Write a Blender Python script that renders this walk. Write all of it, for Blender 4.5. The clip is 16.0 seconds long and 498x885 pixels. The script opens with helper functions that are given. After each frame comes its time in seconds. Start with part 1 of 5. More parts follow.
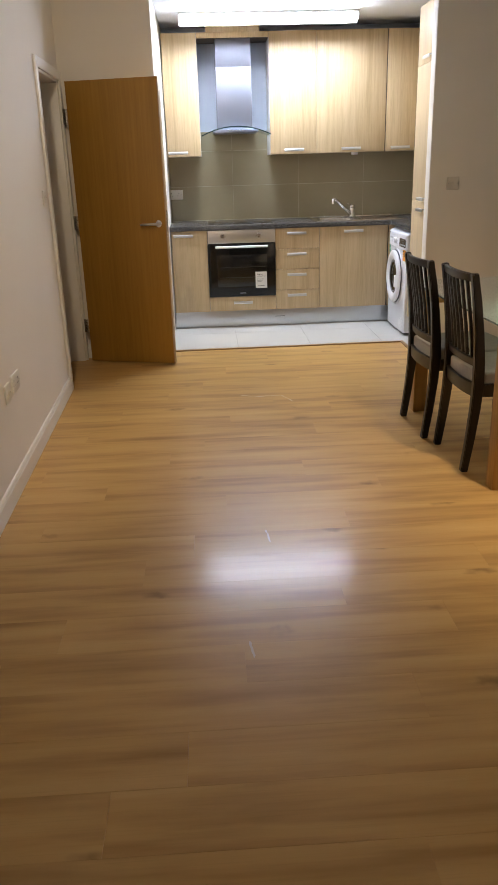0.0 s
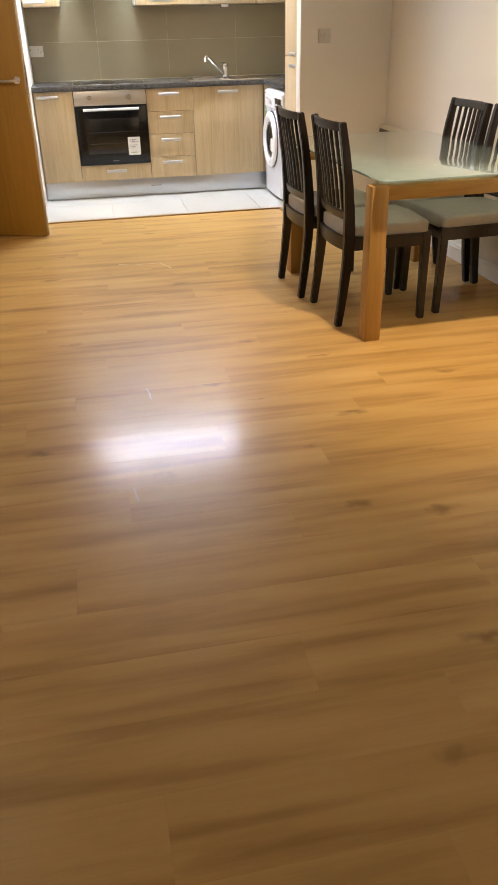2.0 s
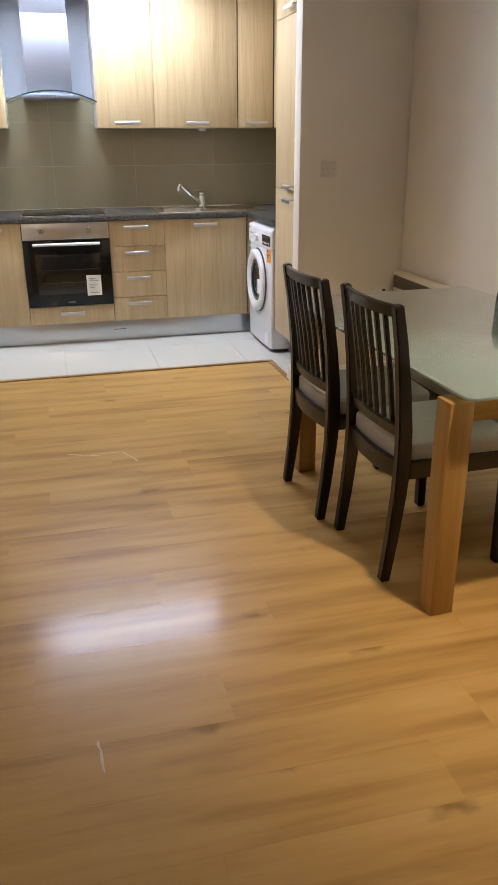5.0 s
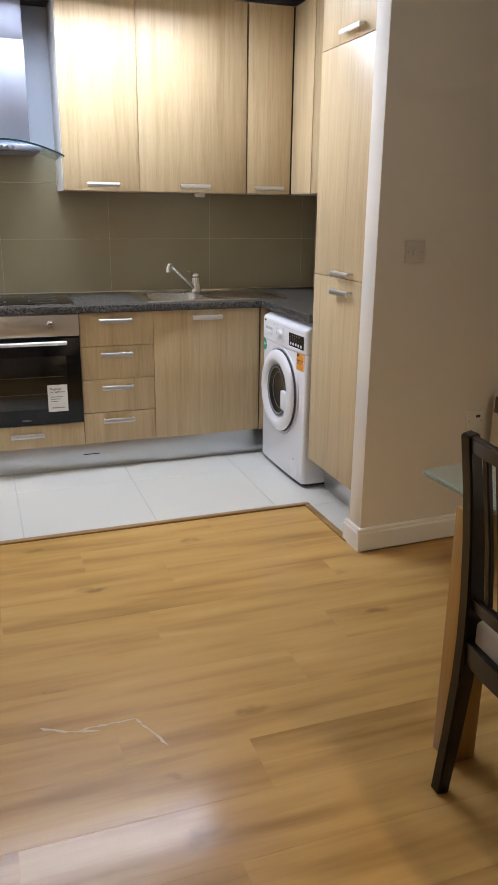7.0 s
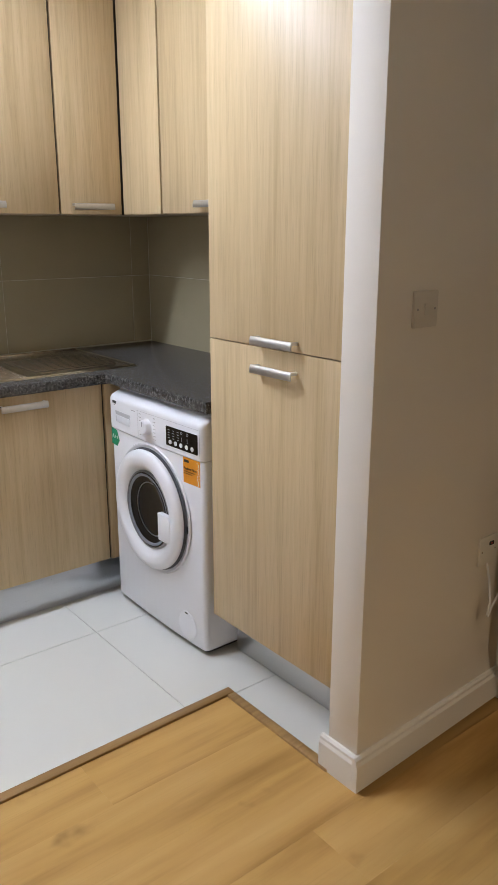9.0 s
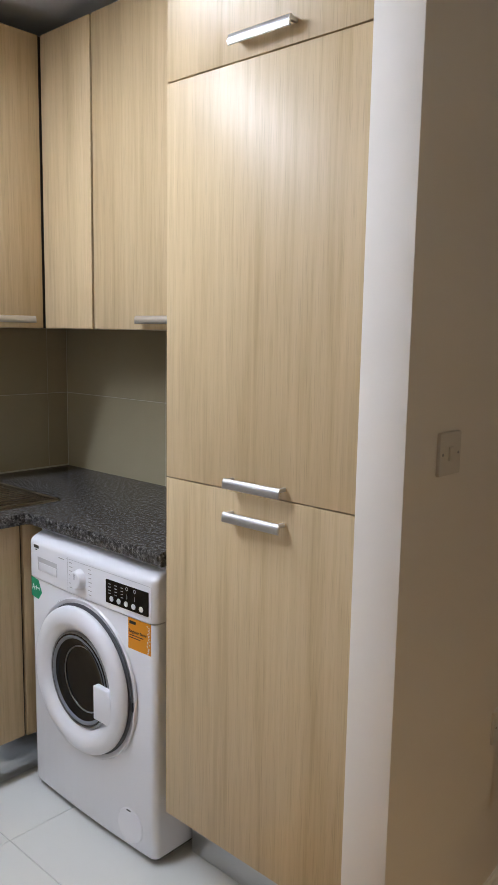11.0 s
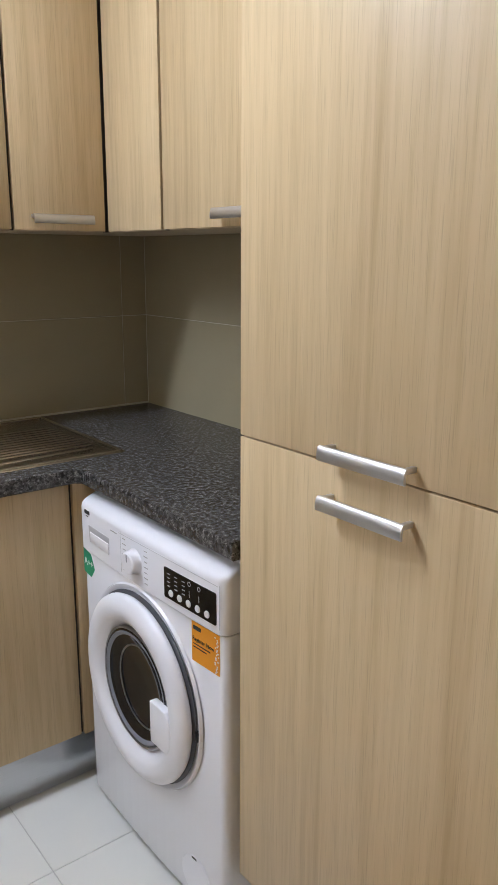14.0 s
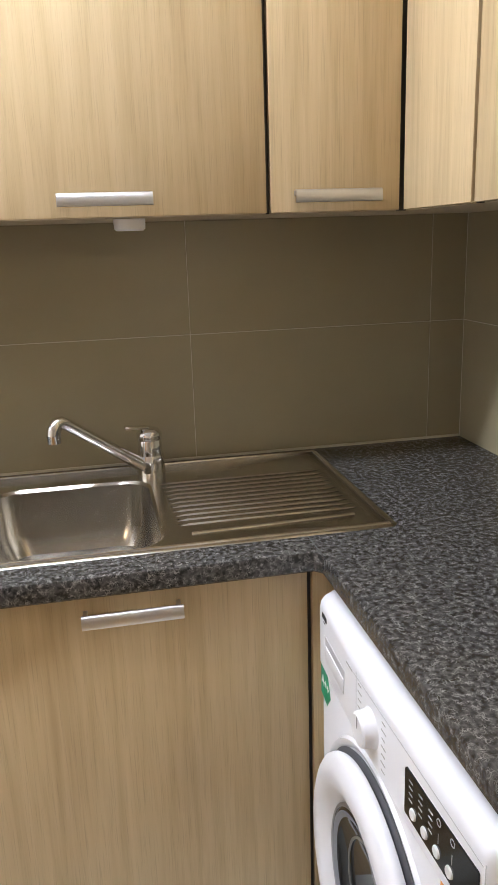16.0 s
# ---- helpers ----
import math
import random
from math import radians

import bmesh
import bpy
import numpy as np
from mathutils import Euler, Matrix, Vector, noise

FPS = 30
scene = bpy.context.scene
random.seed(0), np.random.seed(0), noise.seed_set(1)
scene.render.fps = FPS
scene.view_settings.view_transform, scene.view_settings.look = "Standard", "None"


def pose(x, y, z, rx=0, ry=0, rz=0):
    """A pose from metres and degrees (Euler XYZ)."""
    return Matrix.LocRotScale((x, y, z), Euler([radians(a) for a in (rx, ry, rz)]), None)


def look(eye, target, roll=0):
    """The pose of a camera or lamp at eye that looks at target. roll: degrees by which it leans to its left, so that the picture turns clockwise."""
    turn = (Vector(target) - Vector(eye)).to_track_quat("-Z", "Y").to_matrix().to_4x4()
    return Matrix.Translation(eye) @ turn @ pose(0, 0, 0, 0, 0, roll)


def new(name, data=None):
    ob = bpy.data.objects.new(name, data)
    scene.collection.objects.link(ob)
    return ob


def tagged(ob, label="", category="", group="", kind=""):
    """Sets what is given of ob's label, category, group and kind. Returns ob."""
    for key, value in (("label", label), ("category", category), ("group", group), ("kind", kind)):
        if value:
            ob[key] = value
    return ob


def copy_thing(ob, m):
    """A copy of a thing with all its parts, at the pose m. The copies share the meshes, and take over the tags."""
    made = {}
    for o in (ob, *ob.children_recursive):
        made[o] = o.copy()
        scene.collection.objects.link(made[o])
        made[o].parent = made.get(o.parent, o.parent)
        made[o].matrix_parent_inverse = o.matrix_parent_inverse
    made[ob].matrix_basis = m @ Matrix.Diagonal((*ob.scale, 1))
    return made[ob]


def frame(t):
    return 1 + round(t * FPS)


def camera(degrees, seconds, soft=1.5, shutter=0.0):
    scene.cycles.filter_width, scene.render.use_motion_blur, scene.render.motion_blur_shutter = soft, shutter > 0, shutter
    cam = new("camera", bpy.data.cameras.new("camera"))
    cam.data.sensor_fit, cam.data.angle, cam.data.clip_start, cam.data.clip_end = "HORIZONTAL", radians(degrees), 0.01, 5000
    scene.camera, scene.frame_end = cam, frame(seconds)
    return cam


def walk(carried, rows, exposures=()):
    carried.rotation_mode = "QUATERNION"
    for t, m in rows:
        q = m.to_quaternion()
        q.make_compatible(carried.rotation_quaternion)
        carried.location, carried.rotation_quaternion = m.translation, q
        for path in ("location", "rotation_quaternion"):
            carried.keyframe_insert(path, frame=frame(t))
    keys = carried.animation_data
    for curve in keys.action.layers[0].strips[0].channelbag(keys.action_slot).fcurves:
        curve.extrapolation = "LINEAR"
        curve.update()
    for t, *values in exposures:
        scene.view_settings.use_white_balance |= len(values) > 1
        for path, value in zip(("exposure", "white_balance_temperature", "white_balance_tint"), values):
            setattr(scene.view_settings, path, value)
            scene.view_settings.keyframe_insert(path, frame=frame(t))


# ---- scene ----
cam = camera(36.3, 16.0, soft=0.85)
PATH = [
    (0, (0.76, 0.275, 1.444), (0.847, 2.147, 0.746), -1.7),
    (0.5, (0.767, 0.247, 1.417), (0.929, 2.088, 0.651), -1.8),
    (1, (0.79, 0.207, 1.388), (1.009, 2.006, 0.543), -1.8),
    (1.5, (0.796, 0.182, 1.366), (1.069, 1.938, 0.447), -1.6),
    (2, (0.808, 0.164, 1.341), (1.144, 1.881, 0.372), -1.3),
    (2.5, (0.827, 0.15, 1.341), (1.234, 1.842, 0.356), -0.8),
    (3, (0.825, 0.218, 1.376), (1.325, 1.895, 0.407), -0.2),
    (3.5, (0.889, 0.457, 1.403), (1.451, 2.174, 0.545), -0.1),
    (4, (0.959, 0.783, 1.407), (1.524, 2.53, 0.616), 0.4),
    (4.5, (0.955, 1.17, 1.416), (1.49, 2.935, 0.644), 0.0),
    (5, (0.955, 1.555, 1.405), (1.412, 3.355, 0.662), -0.3),
    (5.2, (0.954, 1.712, 1.414), (1.37, 3.526, 0.682), -0.4),
    (7.3, (0.87, 3.386, 1.405), (1.584, 5.16, 0.82), 0.3),
    (7.5, (0.877, 3.539, 1.427), (1.641, 5.288, 0.831), 0.0),
    (8, (0.926, 3.941, 1.427), (1.819, 5.635, 0.852), 0.0),
    (8.5, (0.978, 4.322, 1.425), (2.03, 5.926, 0.859), -0.0),
    (9, (1.057, 4.667, 1.429), (2.259, 6.17, 0.886), -0.0),
    (9.5, (1.155, 4.964, 1.437), (2.485, 6.369, 0.93), 0.2),
    (10, (1.147, 5.073, 1.469), (2.551, 6.432, 1.043), 0.1),
    (10.2, (1.152, 5.086, 1.471), (2.58, 6.437, 1.101), 0.3),
    (12.3, (1.109, 5.144, 1.482), (2.58, 6.475, 1.226), 1.3),
    (12.5, (1.109, 5.166, 1.466), (2.56, 6.51, 1.164), 1.1),
    (13, (1.237, 5.268, 1.434), (2.616, 6.661, 1.036), 0.6),
    (13.5, (1.436, 5.37, 1.425), (2.732, 6.827, 0.98), 0.5),
    (14, (1.606, 5.507, 1.42), (2.81, 7.03, 0.941), 0.3),
    (14.5, (1.736, 5.621, 1.428), (2.827, 7.222, 0.93), -0.6),
    (15, (1.874, 5.718, 1.429), (2.712, 7.463, 0.924), -0.6),
    (15.5, (1.982, 5.845, 1.426), (2.57, 7.686, 0.914), -0.9),
    (16, (2.04, 6.007, 1.436), (2.42, 7.901, 0.917), -1.9),
]
LOOKS = [
    (0.0, 0.30, 6500, 10),
    (1.0, 0.52, 6700, 10),
    (2.5, 0.97, 6900, 10),
    (3.5, 0.50, 6800, 10),
    (5.0, 0.24, 6500, 10),
    (8.0, -0.06, 6500, 10),
    (9.0, -0.06, 6500, 10),
    (10.0, -0.17, 6450, 10),
    (12.5, -0.28, 6400, 10),
    (14.0, -0.15, 6500, 10),
    (15.5, 0.08, 6600, 10),
    (16.0, 0.28, 6850, 10),
]
walk(cam, [(t, look(eye, target, roll)) for t, eye, target, roll in PATH], LOOKS)

# ---- light ----
world = bpy.data.worlds.new("night")
scene.world = world
world.use_nodes = True
world.node_tree.nodes["Background"].inputs[0].default_value = (0.02, 0.022, 0.03, 1)
world.node_tree.nodes["Background"].inputs[1].default_value = 0.3
TUBE_GLOW = 107.0
ROOM_WATTS = 128.0

CEIL = 2.545


def lamp(name, kind, eye, target, watts, colour, **more):
    data = bpy.data.lights.new(name, kind)
    data.energy, data.color = watts, colour
    ob = new(name, data)
    ob.matrix_world = look(eye, target)
    return ob, data


# Downlight out of view, set where the table's shadow edges put it.
spot, spot_data = lamp("unseen_room_beam", "SPOT", (2.26, 2.85, CEIL - 0.03), (2.92, 3.50, 0.35), ROOM_WATTS, (1.0, 0.80, 0.57))
spot_data.spot_size, spot_data.spot_blend, spot_data.shadow_soft_size = radians(99), 0.9, 0.05
# Added fill that brightens the west wall; no lamp is known there.
fill_spot, fill_spot_data = lamp("unseen_room_beam", "SPOT", (0.12, 2.70, CEIL - 0.03), (-0.5, 4.4, 1.45), ROOM_WATTS * 0.50, (1.0, 0.80, 0.56))
fill_spot_data.spot_size, fill_spot_data.spot_blend, fill_spot_data.shadow_soft_size = radians(115), 0.9, 0.06


# ---- materials ----
def nodes_of(name):
    m = bpy.data.materials.new(name)
    m.use_nodes = True
    t = m.node_tree
    return m, t, t.nodes["Principled BSDF"]


def plain(name, colour, rough=0.5, metal=0.0, bump=0.0, bump_scale=200.0, vary=0.06, coat=0.0, mottle=3.0):
    """A painted, moulded or metal surface with faint mottling at two scales."""
    m, t, b = nodes_of(name)
    geo = t.nodes.new("ShaderNodeNewGeometry")
    n1 = t.nodes.new("ShaderNodeTexNoise")
    n1.inputs["Scale"].default_value, n1.inputs["Detail"].default_value = mottle, 5
    t.links.new(geo.outputs["Position"], n1.inputs["Vector"])
    mix = t.nodes.new("ShaderNodeMix")
    mix.data_type = "RGBA"
    mix.inputs[6].default_value = (*[c * (1 - vary) for c in colour], 1)
    mix.inputs[7].default_value = (*[min(1, c * (1 + vary)) for c in colour], 1)
    t.links.new(n1.outputs["Fac"], mix.inputs[0])
    t.links.new(mix.outputs[2], b.inputs["Base Color"])
    b.inputs["Roughness"].default_value, b.inputs["Metallic"].default_value = rough, metal
    b.inputs["Coat Weight"].default_value = coat
    if bump:
        n2 = t.nodes.new("ShaderNodeTexNoise")
        n2.inputs["Scale"].default_value, n2.inputs["Detail"].default_value = bump_scale, 3
        t.links.new(geo.outputs["Position"], n2.inputs["Vector"])
        bp = t.nodes.new("ShaderNodeBump")
        bp.inputs["Strength"].default_value, bp.inputs["Distance"].default_value = bump, 0.002
        t.links.new(n2.outputs["Fac"], bp.inputs["Height"])
        t.links.new(bp.outputs["Normal"], b.inputs["Normal"])
    return m


def wood(name, dark, mid, light, grain, rough=0.4, fine=60.0, coarse=3.0, knots=0.0, contrast=1.0, bump=0.08, coat=0.0, patch=0.0, shift=1.0, weight=0.55, squeeze=0.10, pore=0.86, figure=0.0, rings=30.0, distort=0.6):
    """Wood: long streaks along one axis ('x', 'y' or 'z'), broad figure, pores, and knots where asked for."""
    m, t, b = nodes_of(name)
    geo = t.nodes.new("ShaderNodeNewGeometry")
    info = t.nodes.new("ShaderNodeObjectInfo")
    add = t.nodes.new("ShaderNodeVectorMath")
    add.operation = "MULTIPLY_ADD"
    comb = t.nodes.new("ShaderNodeCombineXYZ")
    for k in range(3):
        t.links.new(info.outputs["Random"], comb.inputs[k])
    add.inputs[1].default_value = (7.0, 5.0, 9.0)
    t.links.new(comb.outputs[0], add.inputs[0])
    t.links.new(geo.outputs["Position"], add.inputs[2])
    axis = "xyz".index(grain)

    def noise_at(scale, squeeze, detail, distort=0.0):
        mp = t.nodes.new("ShaderNodeMapping")
        s = [scale, scale, scale]
        s[axis] = scale * squeeze
        mp.inputs["Scale"].default_value = s
        t.links.new(add.outputs[0], mp.inputs["Vector"])
        n = t.nodes.new("ShaderNodeTexNoise")
        n.inputs["Scale"].default_value, n.inputs["Detail"].default_value = 1.0, detail
        n.inputs["Distortion"].default_value = distort
        t.links.new(mp.outputs[0], n.inputs["Vector"])
        return n.outputs["Fac"]

    big = noise_at(coarse, squeeze, 4, distort)
    small = noise_at(fine, 0.04, 5, 0.3)
    pores = noise_at(fine * 7, 0.02, 3)
    w = t.nodes.new("ShaderNodeMath")
    w.operation = "MULTIPLY_ADD"
    t.links.new(small, w.inputs[0])
    w.inputs[1].default_value = weight
    half = t.nodes.new("ShaderNodeMath")
    half.operation = "MULTIPLY_ADD"
    t.links.new(big, half.inputs[0])
    half.inputs[1].default_value, half.inputs[2].default_value = 1 - weight + patch, -patch * 0.5
    t.links.new(half.outputs[0], w.inputs[2])
    tone = w.outputs[0]
    if figure:
        # growth rings: level lines of the broad figure give arched grain
        turns = t.nodes.new("ShaderNodeMath")
        turns.operation = "MULTIPLY"
        turns.inputs[1].default_value = rings
        t.links.new(noise_at(coarse * 0.55, squeeze * 0.55, 2, 0.2), turns.inputs[0])
        wave = t.nodes.new("ShaderNodeMath")
        wave.operation = "SINE"
        t.links.new(turns.outputs[0], wave.inputs[0])
        blend = t.nodes.new("ShaderNodeMath")
        blend.operation = "MULTIPLY_ADD"
        blend.inputs[1].default_value = figure
        t.links.new(wave.outputs[0], blend.inputs[0])
        t.links.new(tone, blend.inputs[2])
        tone = blend.outputs[0]
    ramp = t.nodes.new("ShaderNodeValToRGB")
    e = ramp.color_ramp.elements
    e[0].position, e[0].color = 0.5 - 0.22 / contrast, (*dark, 1)
    e[1].position, e[1].color = 0.5 + 0.22 / contrast, (*light, 1)
    ramp.color_ramp.elements.new(0.5).color = (*mid, 1)
    t.links.new(tone, ramp.inputs[0])
    colour = ramp.outputs[0]
    pr = t.nodes.new("ShaderNodeMapRange")
    pr.inputs[1].default_value, pr.inputs[2].default_value, pr.inputs[3].default_value, pr.inputs[4].default_value = 0.55, 0.75, 1.0, pore
    t.links.new(pores, pr.inputs[0])
    mul = t.nodes.new("ShaderNodeMix")
    mul.data_type, mul.blend_type = "RGBA", "MULTIPLY"
    mul.inputs[0].default_value = 1.0
    t.links.new(colour, mul.inputs[6])
    t.links.new(pr.outputs[0], mul.inputs[7])
    colour = mul.outputs[2]
    if knots:
        v = t.nodes.new("ShaderNodeTexVoronoi")
        mp = t.nodes.new("ShaderNodeMapping")
        s = [4.6, 4.6, 4.6]
        s[axis] = 2.1
        mp.inputs["Scale"].default_value = s
        wob = t.nodes.new("ShaderNodeTexNoise")
        wob.inputs["Scale"].default_value = 14.0
        t.links.new(add.outputs[0], wob.inputs["Vector"])
        wadd = t.nodes.new("ShaderNodeVectorMath")
        wadd.operation = "MULTIPLY_ADD"
        wadd.inputs[1].default_value = (0.10, 0.07, 0.07)
        t.links.new(wob.outputs["Color"], wadd.inputs[0])
        t.links.new(add.outputs[0], wadd.inputs[2])
        t.links.new(wadd.outputs[0], mp.inputs["Vector"])
        t.links.new(mp.outputs[0], v.inputs["Vector"])
        v.inputs["Scale"].default_value = 1.0
        kr = t.nodes.new("ShaderNodeMapRange")
        kr.inputs[1].default_value, kr.inputs[2].default_value, kr.inputs[3].default_value, kr.inputs[4].default_value = 0.02, 0.16, 1.0, 0.0
        kr.interpolation_type = "SMOOTHSTEP"
        t.links.new(v.outputs["Distance"], kr.inputs[0])
        km = t.nodes.new("ShaderNodeMath")
        km.operation = "MULTIPLY"
        km.inputs[1].default_value = knots
        t.links.new(kr.outputs[0], km.inputs[0])
        kmix = t.nodes.new("ShaderNodeMix")
        kmix.data_type = "RGBA"
        t.links.new(km.outputs[0], kmix.inputs[0])
        t.links.new(colour, kmix.inputs[6])
        kmix.inputs[7].default_value = (*[c * 0.62 for c in dark], 1)
        colour = kmix.outputs[2]
    hue = t.nodes.new("ShaderNodeHueSaturation")
    vr = t.nodes.new("ShaderNodeMapRange")
    vr.inputs[3].default_value, vr.inputs[4].default_value = 1 - 0.07 * shift, 1 + 0.07 * shift
    t.links.new(info.outputs["Random"], vr.inputs[0])
    t.links.new(vr.outputs[0], hue.inputs["Value"])
    t.links.new(colour, hue.inputs["Color"])
    t.links.new(hue.outputs[0], b.inputs["Base Color"])
    rr = t.nodes.new("ShaderNodeMapRange")
    rr.inputs[3].default_value, rr.inputs[4].default_value = rough * 0.85, rough * 1.15
    t.links.new(big, rr.inputs[0])
    t.links.new(rr.outputs[0], b.inputs["Roughness"])
    b.inputs["Coat Weight"].default_value = coat
    if bump:
        bp = t.nodes.new("ShaderNodeBump")
        bp.inputs["Strength"].default_value, bp.inputs["Distance"].default_value = bump, 0.001
        t.links.new(pores, bp.inputs["Height"])
        t.links.new(bp.outputs["Normal"], b.inputs["Normal"])
    return m


def speckle(name, base, flecks, rough):
    """Dark laminate stone: irregular grains between pale veins."""
    m, t, b = nodes_of(name)
    geo = t.nodes.new("ShaderNodeNewGeometry")
    warp = t.nodes.new("ShaderNodeTexNoise")
    warp.inputs["Scale"].default_value, warp.inputs["Detail"].default_value = 120, 3
    t.links.new(geo.outputs["Position"], warp.inputs["Vector"])
    add = t.nodes.new("ShaderNodeVectorMath")
    add.operation = "MULTIPLY_ADD"
    add.inputs[1].default_value = (0.015, 0.015, 0.015)
    t.links.new(warp.outputs["Color"], add.inputs[0])
    t.links.new(geo.outputs["Position"], add.inputs[2])
    v = t.nodes.new("ShaderNodeTexVoronoi")
    v.feature = "DISTANCE_TO_EDGE"
    v.inputs["Scale"].default_value = 205
    t.links.new(add.outputs[0], v.inputs["Vector"])
    n = t.nodes.new("ShaderNodeTexNoise")
    n.inputs["Scale"].default_value, n.inputs["Detail"].default_value = 95, 6
    t.links.new(geo.outputs["Position"], n.inputs["Vector"])
    r1 = t.nodes.new("ShaderNodeMapRange")
    r1.inputs[1].default_value, r1.inputs[2].default_value, r1.inputs[3].default_value, r1.inputs[4].default_value = 0.0, 0.14, 1.0, 0.0
    t.links.new(v.outputs["Distance"], r1.inputs[0])
    r2 = t.nodes.new("ShaderNodeMapRange")
    r2.inputs[1].default_value, r2.inputs[2].default_value = 0.45, 0.65
    t.links.new(n.outputs["Fac"], r2.inputs[0])
    mu = t.nodes.new("ShaderNodeMath")
    mu.operation = "MULTIPLY"
    t.links.new(r1.outputs[0], mu.inputs[0])
    t.links.new(r2.outputs[0], mu.inputs[1])
    mix = t.nodes.new("ShaderNodeMix")
    mix.data_type = "RGBA"
    t.links.new(mu.outputs[0], mix.inputs[0])
    n3 = t.nodes.new("ShaderNodeTexNoise")
    n3.inputs["Scale"].default_value, n3.inputs["Detail"].default_value = 130, 4
    t.links.new(geo.outputs["Position"], n3.inputs["Vector"])
    rb = t.nodes.new("ShaderNodeValToRGB")
    rb.color_ramp.elements[0].position, rb.color_ramp.elements[0].color = 0.38, (*[c * 0.45 for c in base], 1)
    rb.color_ramp.elements[1].position, rb.color_ramp.elements[1].color = 0.66, (*[c * 1.7 for c in base], 1)
    t.links.new(n3.outputs["Fac"], rb.inputs[0])
    t.links.new(rb.outputs[0], mix.inputs[6])
    mix.inputs[7].default_value = (*flecks, 1)
    t.links.new(mix.outputs[2], b.inputs["Base Color"])
    b.inputs["Roughness"].default_value = rough
    bp = t.nodes.new("ShaderNodeBump")
    bp.inputs["Strength"].default_value, bp.inputs["Distance"].default_value = 0.15, 0.0008
    t.links.new(n3.outputs["Fac"], bp.inputs["Height"])
    t.links.new(bp.outputs["Normal"], b.inputs["Normal"])
    return m


def brushed(name, colour, rough, axis, strength=0.15):
    """Brushed metal, with fine lines along one axis."""
    m, t, b = nodes_of(name)
    geo = t.nodes.new("ShaderNodeNewGeometry")
    mp = t.nodes.new("ShaderNodeMapping")
    s = [900.0, 900.0, 900.0]
    s["xyz".index(axis)] = 8.0
    mp.inputs["Scale"].default_value = s
    t.links.new(geo.outputs["Position"], mp.inputs["Vector"])
    n = t.nodes.new("ShaderNodeTexNoise")
    n.inputs["Scale"].default_value, n.inputs["Detail"].default_value = 1.0, 2
    t.links.new(mp.outputs[0], n.inputs["Vector"])
    r = t.nodes.new("ShaderNodeMapRange")
    r.inputs[3].default_value, r.inputs[4].default_value = rough * 0.8, rough * 1.25
    t.links.new(n.outputs["Fac"], r.inputs[0])
    t.links.new(r.outputs[0], b.inputs["Roughness"])
    mix = t.nodes.new("ShaderNodeMix")
    mix.data_type = "RGBA"
    mix.inputs[6].default_value, mix.inputs[7].default_value = (*[c * 0.88 for c in colour], 1), (*colour, 1)
    t.links.new(n.outputs["Fac"], mix.inputs[0])
    t.links.new(mix.outputs[2], b.inputs["Base Color"])
    b.inputs["Metallic"].default_value = 1.0
    bp = t.nodes.new("ShaderNodeBump")
    bp.inputs["Strength"].default_value, bp.inputs["Distance"].default_value = strength, 0.0005
    t.links.new(n.outputs["Fac"], bp.inputs["Height"])
    t.links.new(bp.outputs["Normal"], b.inputs["Normal"])
    return m


def glassy(name, colour, rough, ior=1.5):
    m, t, b = nodes_of(name)
    b.inputs["Base Color"].default_value = (*colour, 1)
    b.inputs["Roughness"].default_value, b.inputs["IOR"].default_value = rough, ior
    b.inputs["Transmission Weight"].default_value = 1.0
    return m


def glow(name, colour, strength):
    m, t, b = nodes_of(name)
    b.inputs["Base Color"].default_value = (0.9, 0.9, 0.9, 1)
    b.inputs["Emission Color"].default_value = (*colour, 1)
    b.inputs["Emission Strength"].default_value = strength
    return m


M_WALL = plain("wall_paint", (0.80, 0.755, 0.69), 0.75, bump=0.10, bump_scale=90, vary=0.035, mottle=1.6)
M_KWALL = plain("pale_blue_paint", (0.62, 0.68, 0.78), 0.7, bump=0.08, bump_scale=90, vary=0.03)
M_WHITE = plain("ceiling_paint", (0.76, 0.79, 0.83), 0.8, bump=0.05, bump_scale=120, vary=0.02)
M_TRIM = plain("gloss_trim_paint", (0.80, 0.78, 0.74), 0.35, bump=0.05, bump_scale=60, vary=0.03)
M_PLANK = wood("oak_laminate", (0.33, 0.180, 0.052), (0.538, 0.323, 0.106), (0.618, 0.393, 0.148), "x", rough=0.38, fine=34, coarse=11.5, knots=0.7, contrast=0.66, bump=0.02, patch=0.36, shift=0.16, weight=0.26, squeeze=0.13, pore=0.93, figure=0.045, rings=24.0, distort=0.2)
M_PLANK.node_tree.nodes["Principled BSDF"].inputs["Specular IOR Level"].default_value = 0.16
M_PLANK.node_tree.nodes["Principled BSDF"].inputs["Coat Weight"].default_value = 0.22
M_PLANK.node_tree.nodes["Principled BSDF"].inputs["Coat Roughness"].default_value = 0.155
M_GAP = plain("floor_joint", (0.40, 0.24, 0.08), 0.8)
M_TRANSITION = wood("trim_oak", (0.24, 0.13, 0.045), (0.34, 0.20, 0.075), (0.42, 0.26, 0.10), "x", rough=0.4)
M_FRONT = wood("oak_melamine", (0.46, 0.340, 0.190), (0.565, 0.43, 0.252), (0.63, 0.49, 0.30), "z", rough=0.40, fine=80, coarse=11.0, contrast=1.12, weight=0.50, bump=0.05, pore=0.80, patch=0.15, squeeze=0.06, shift=0.35, figure=0.03, rings=44.0)
M_FRONT.node_tree.nodes["Principled BSDF"].inputs["Specular IOR Level"].default_value = 0.35
# Board blackened so that the joints between fronts look shaded.
M_SHADED_BOARD = plain("shaded_board", (0.05, 0.035, 0.02), 0.6)
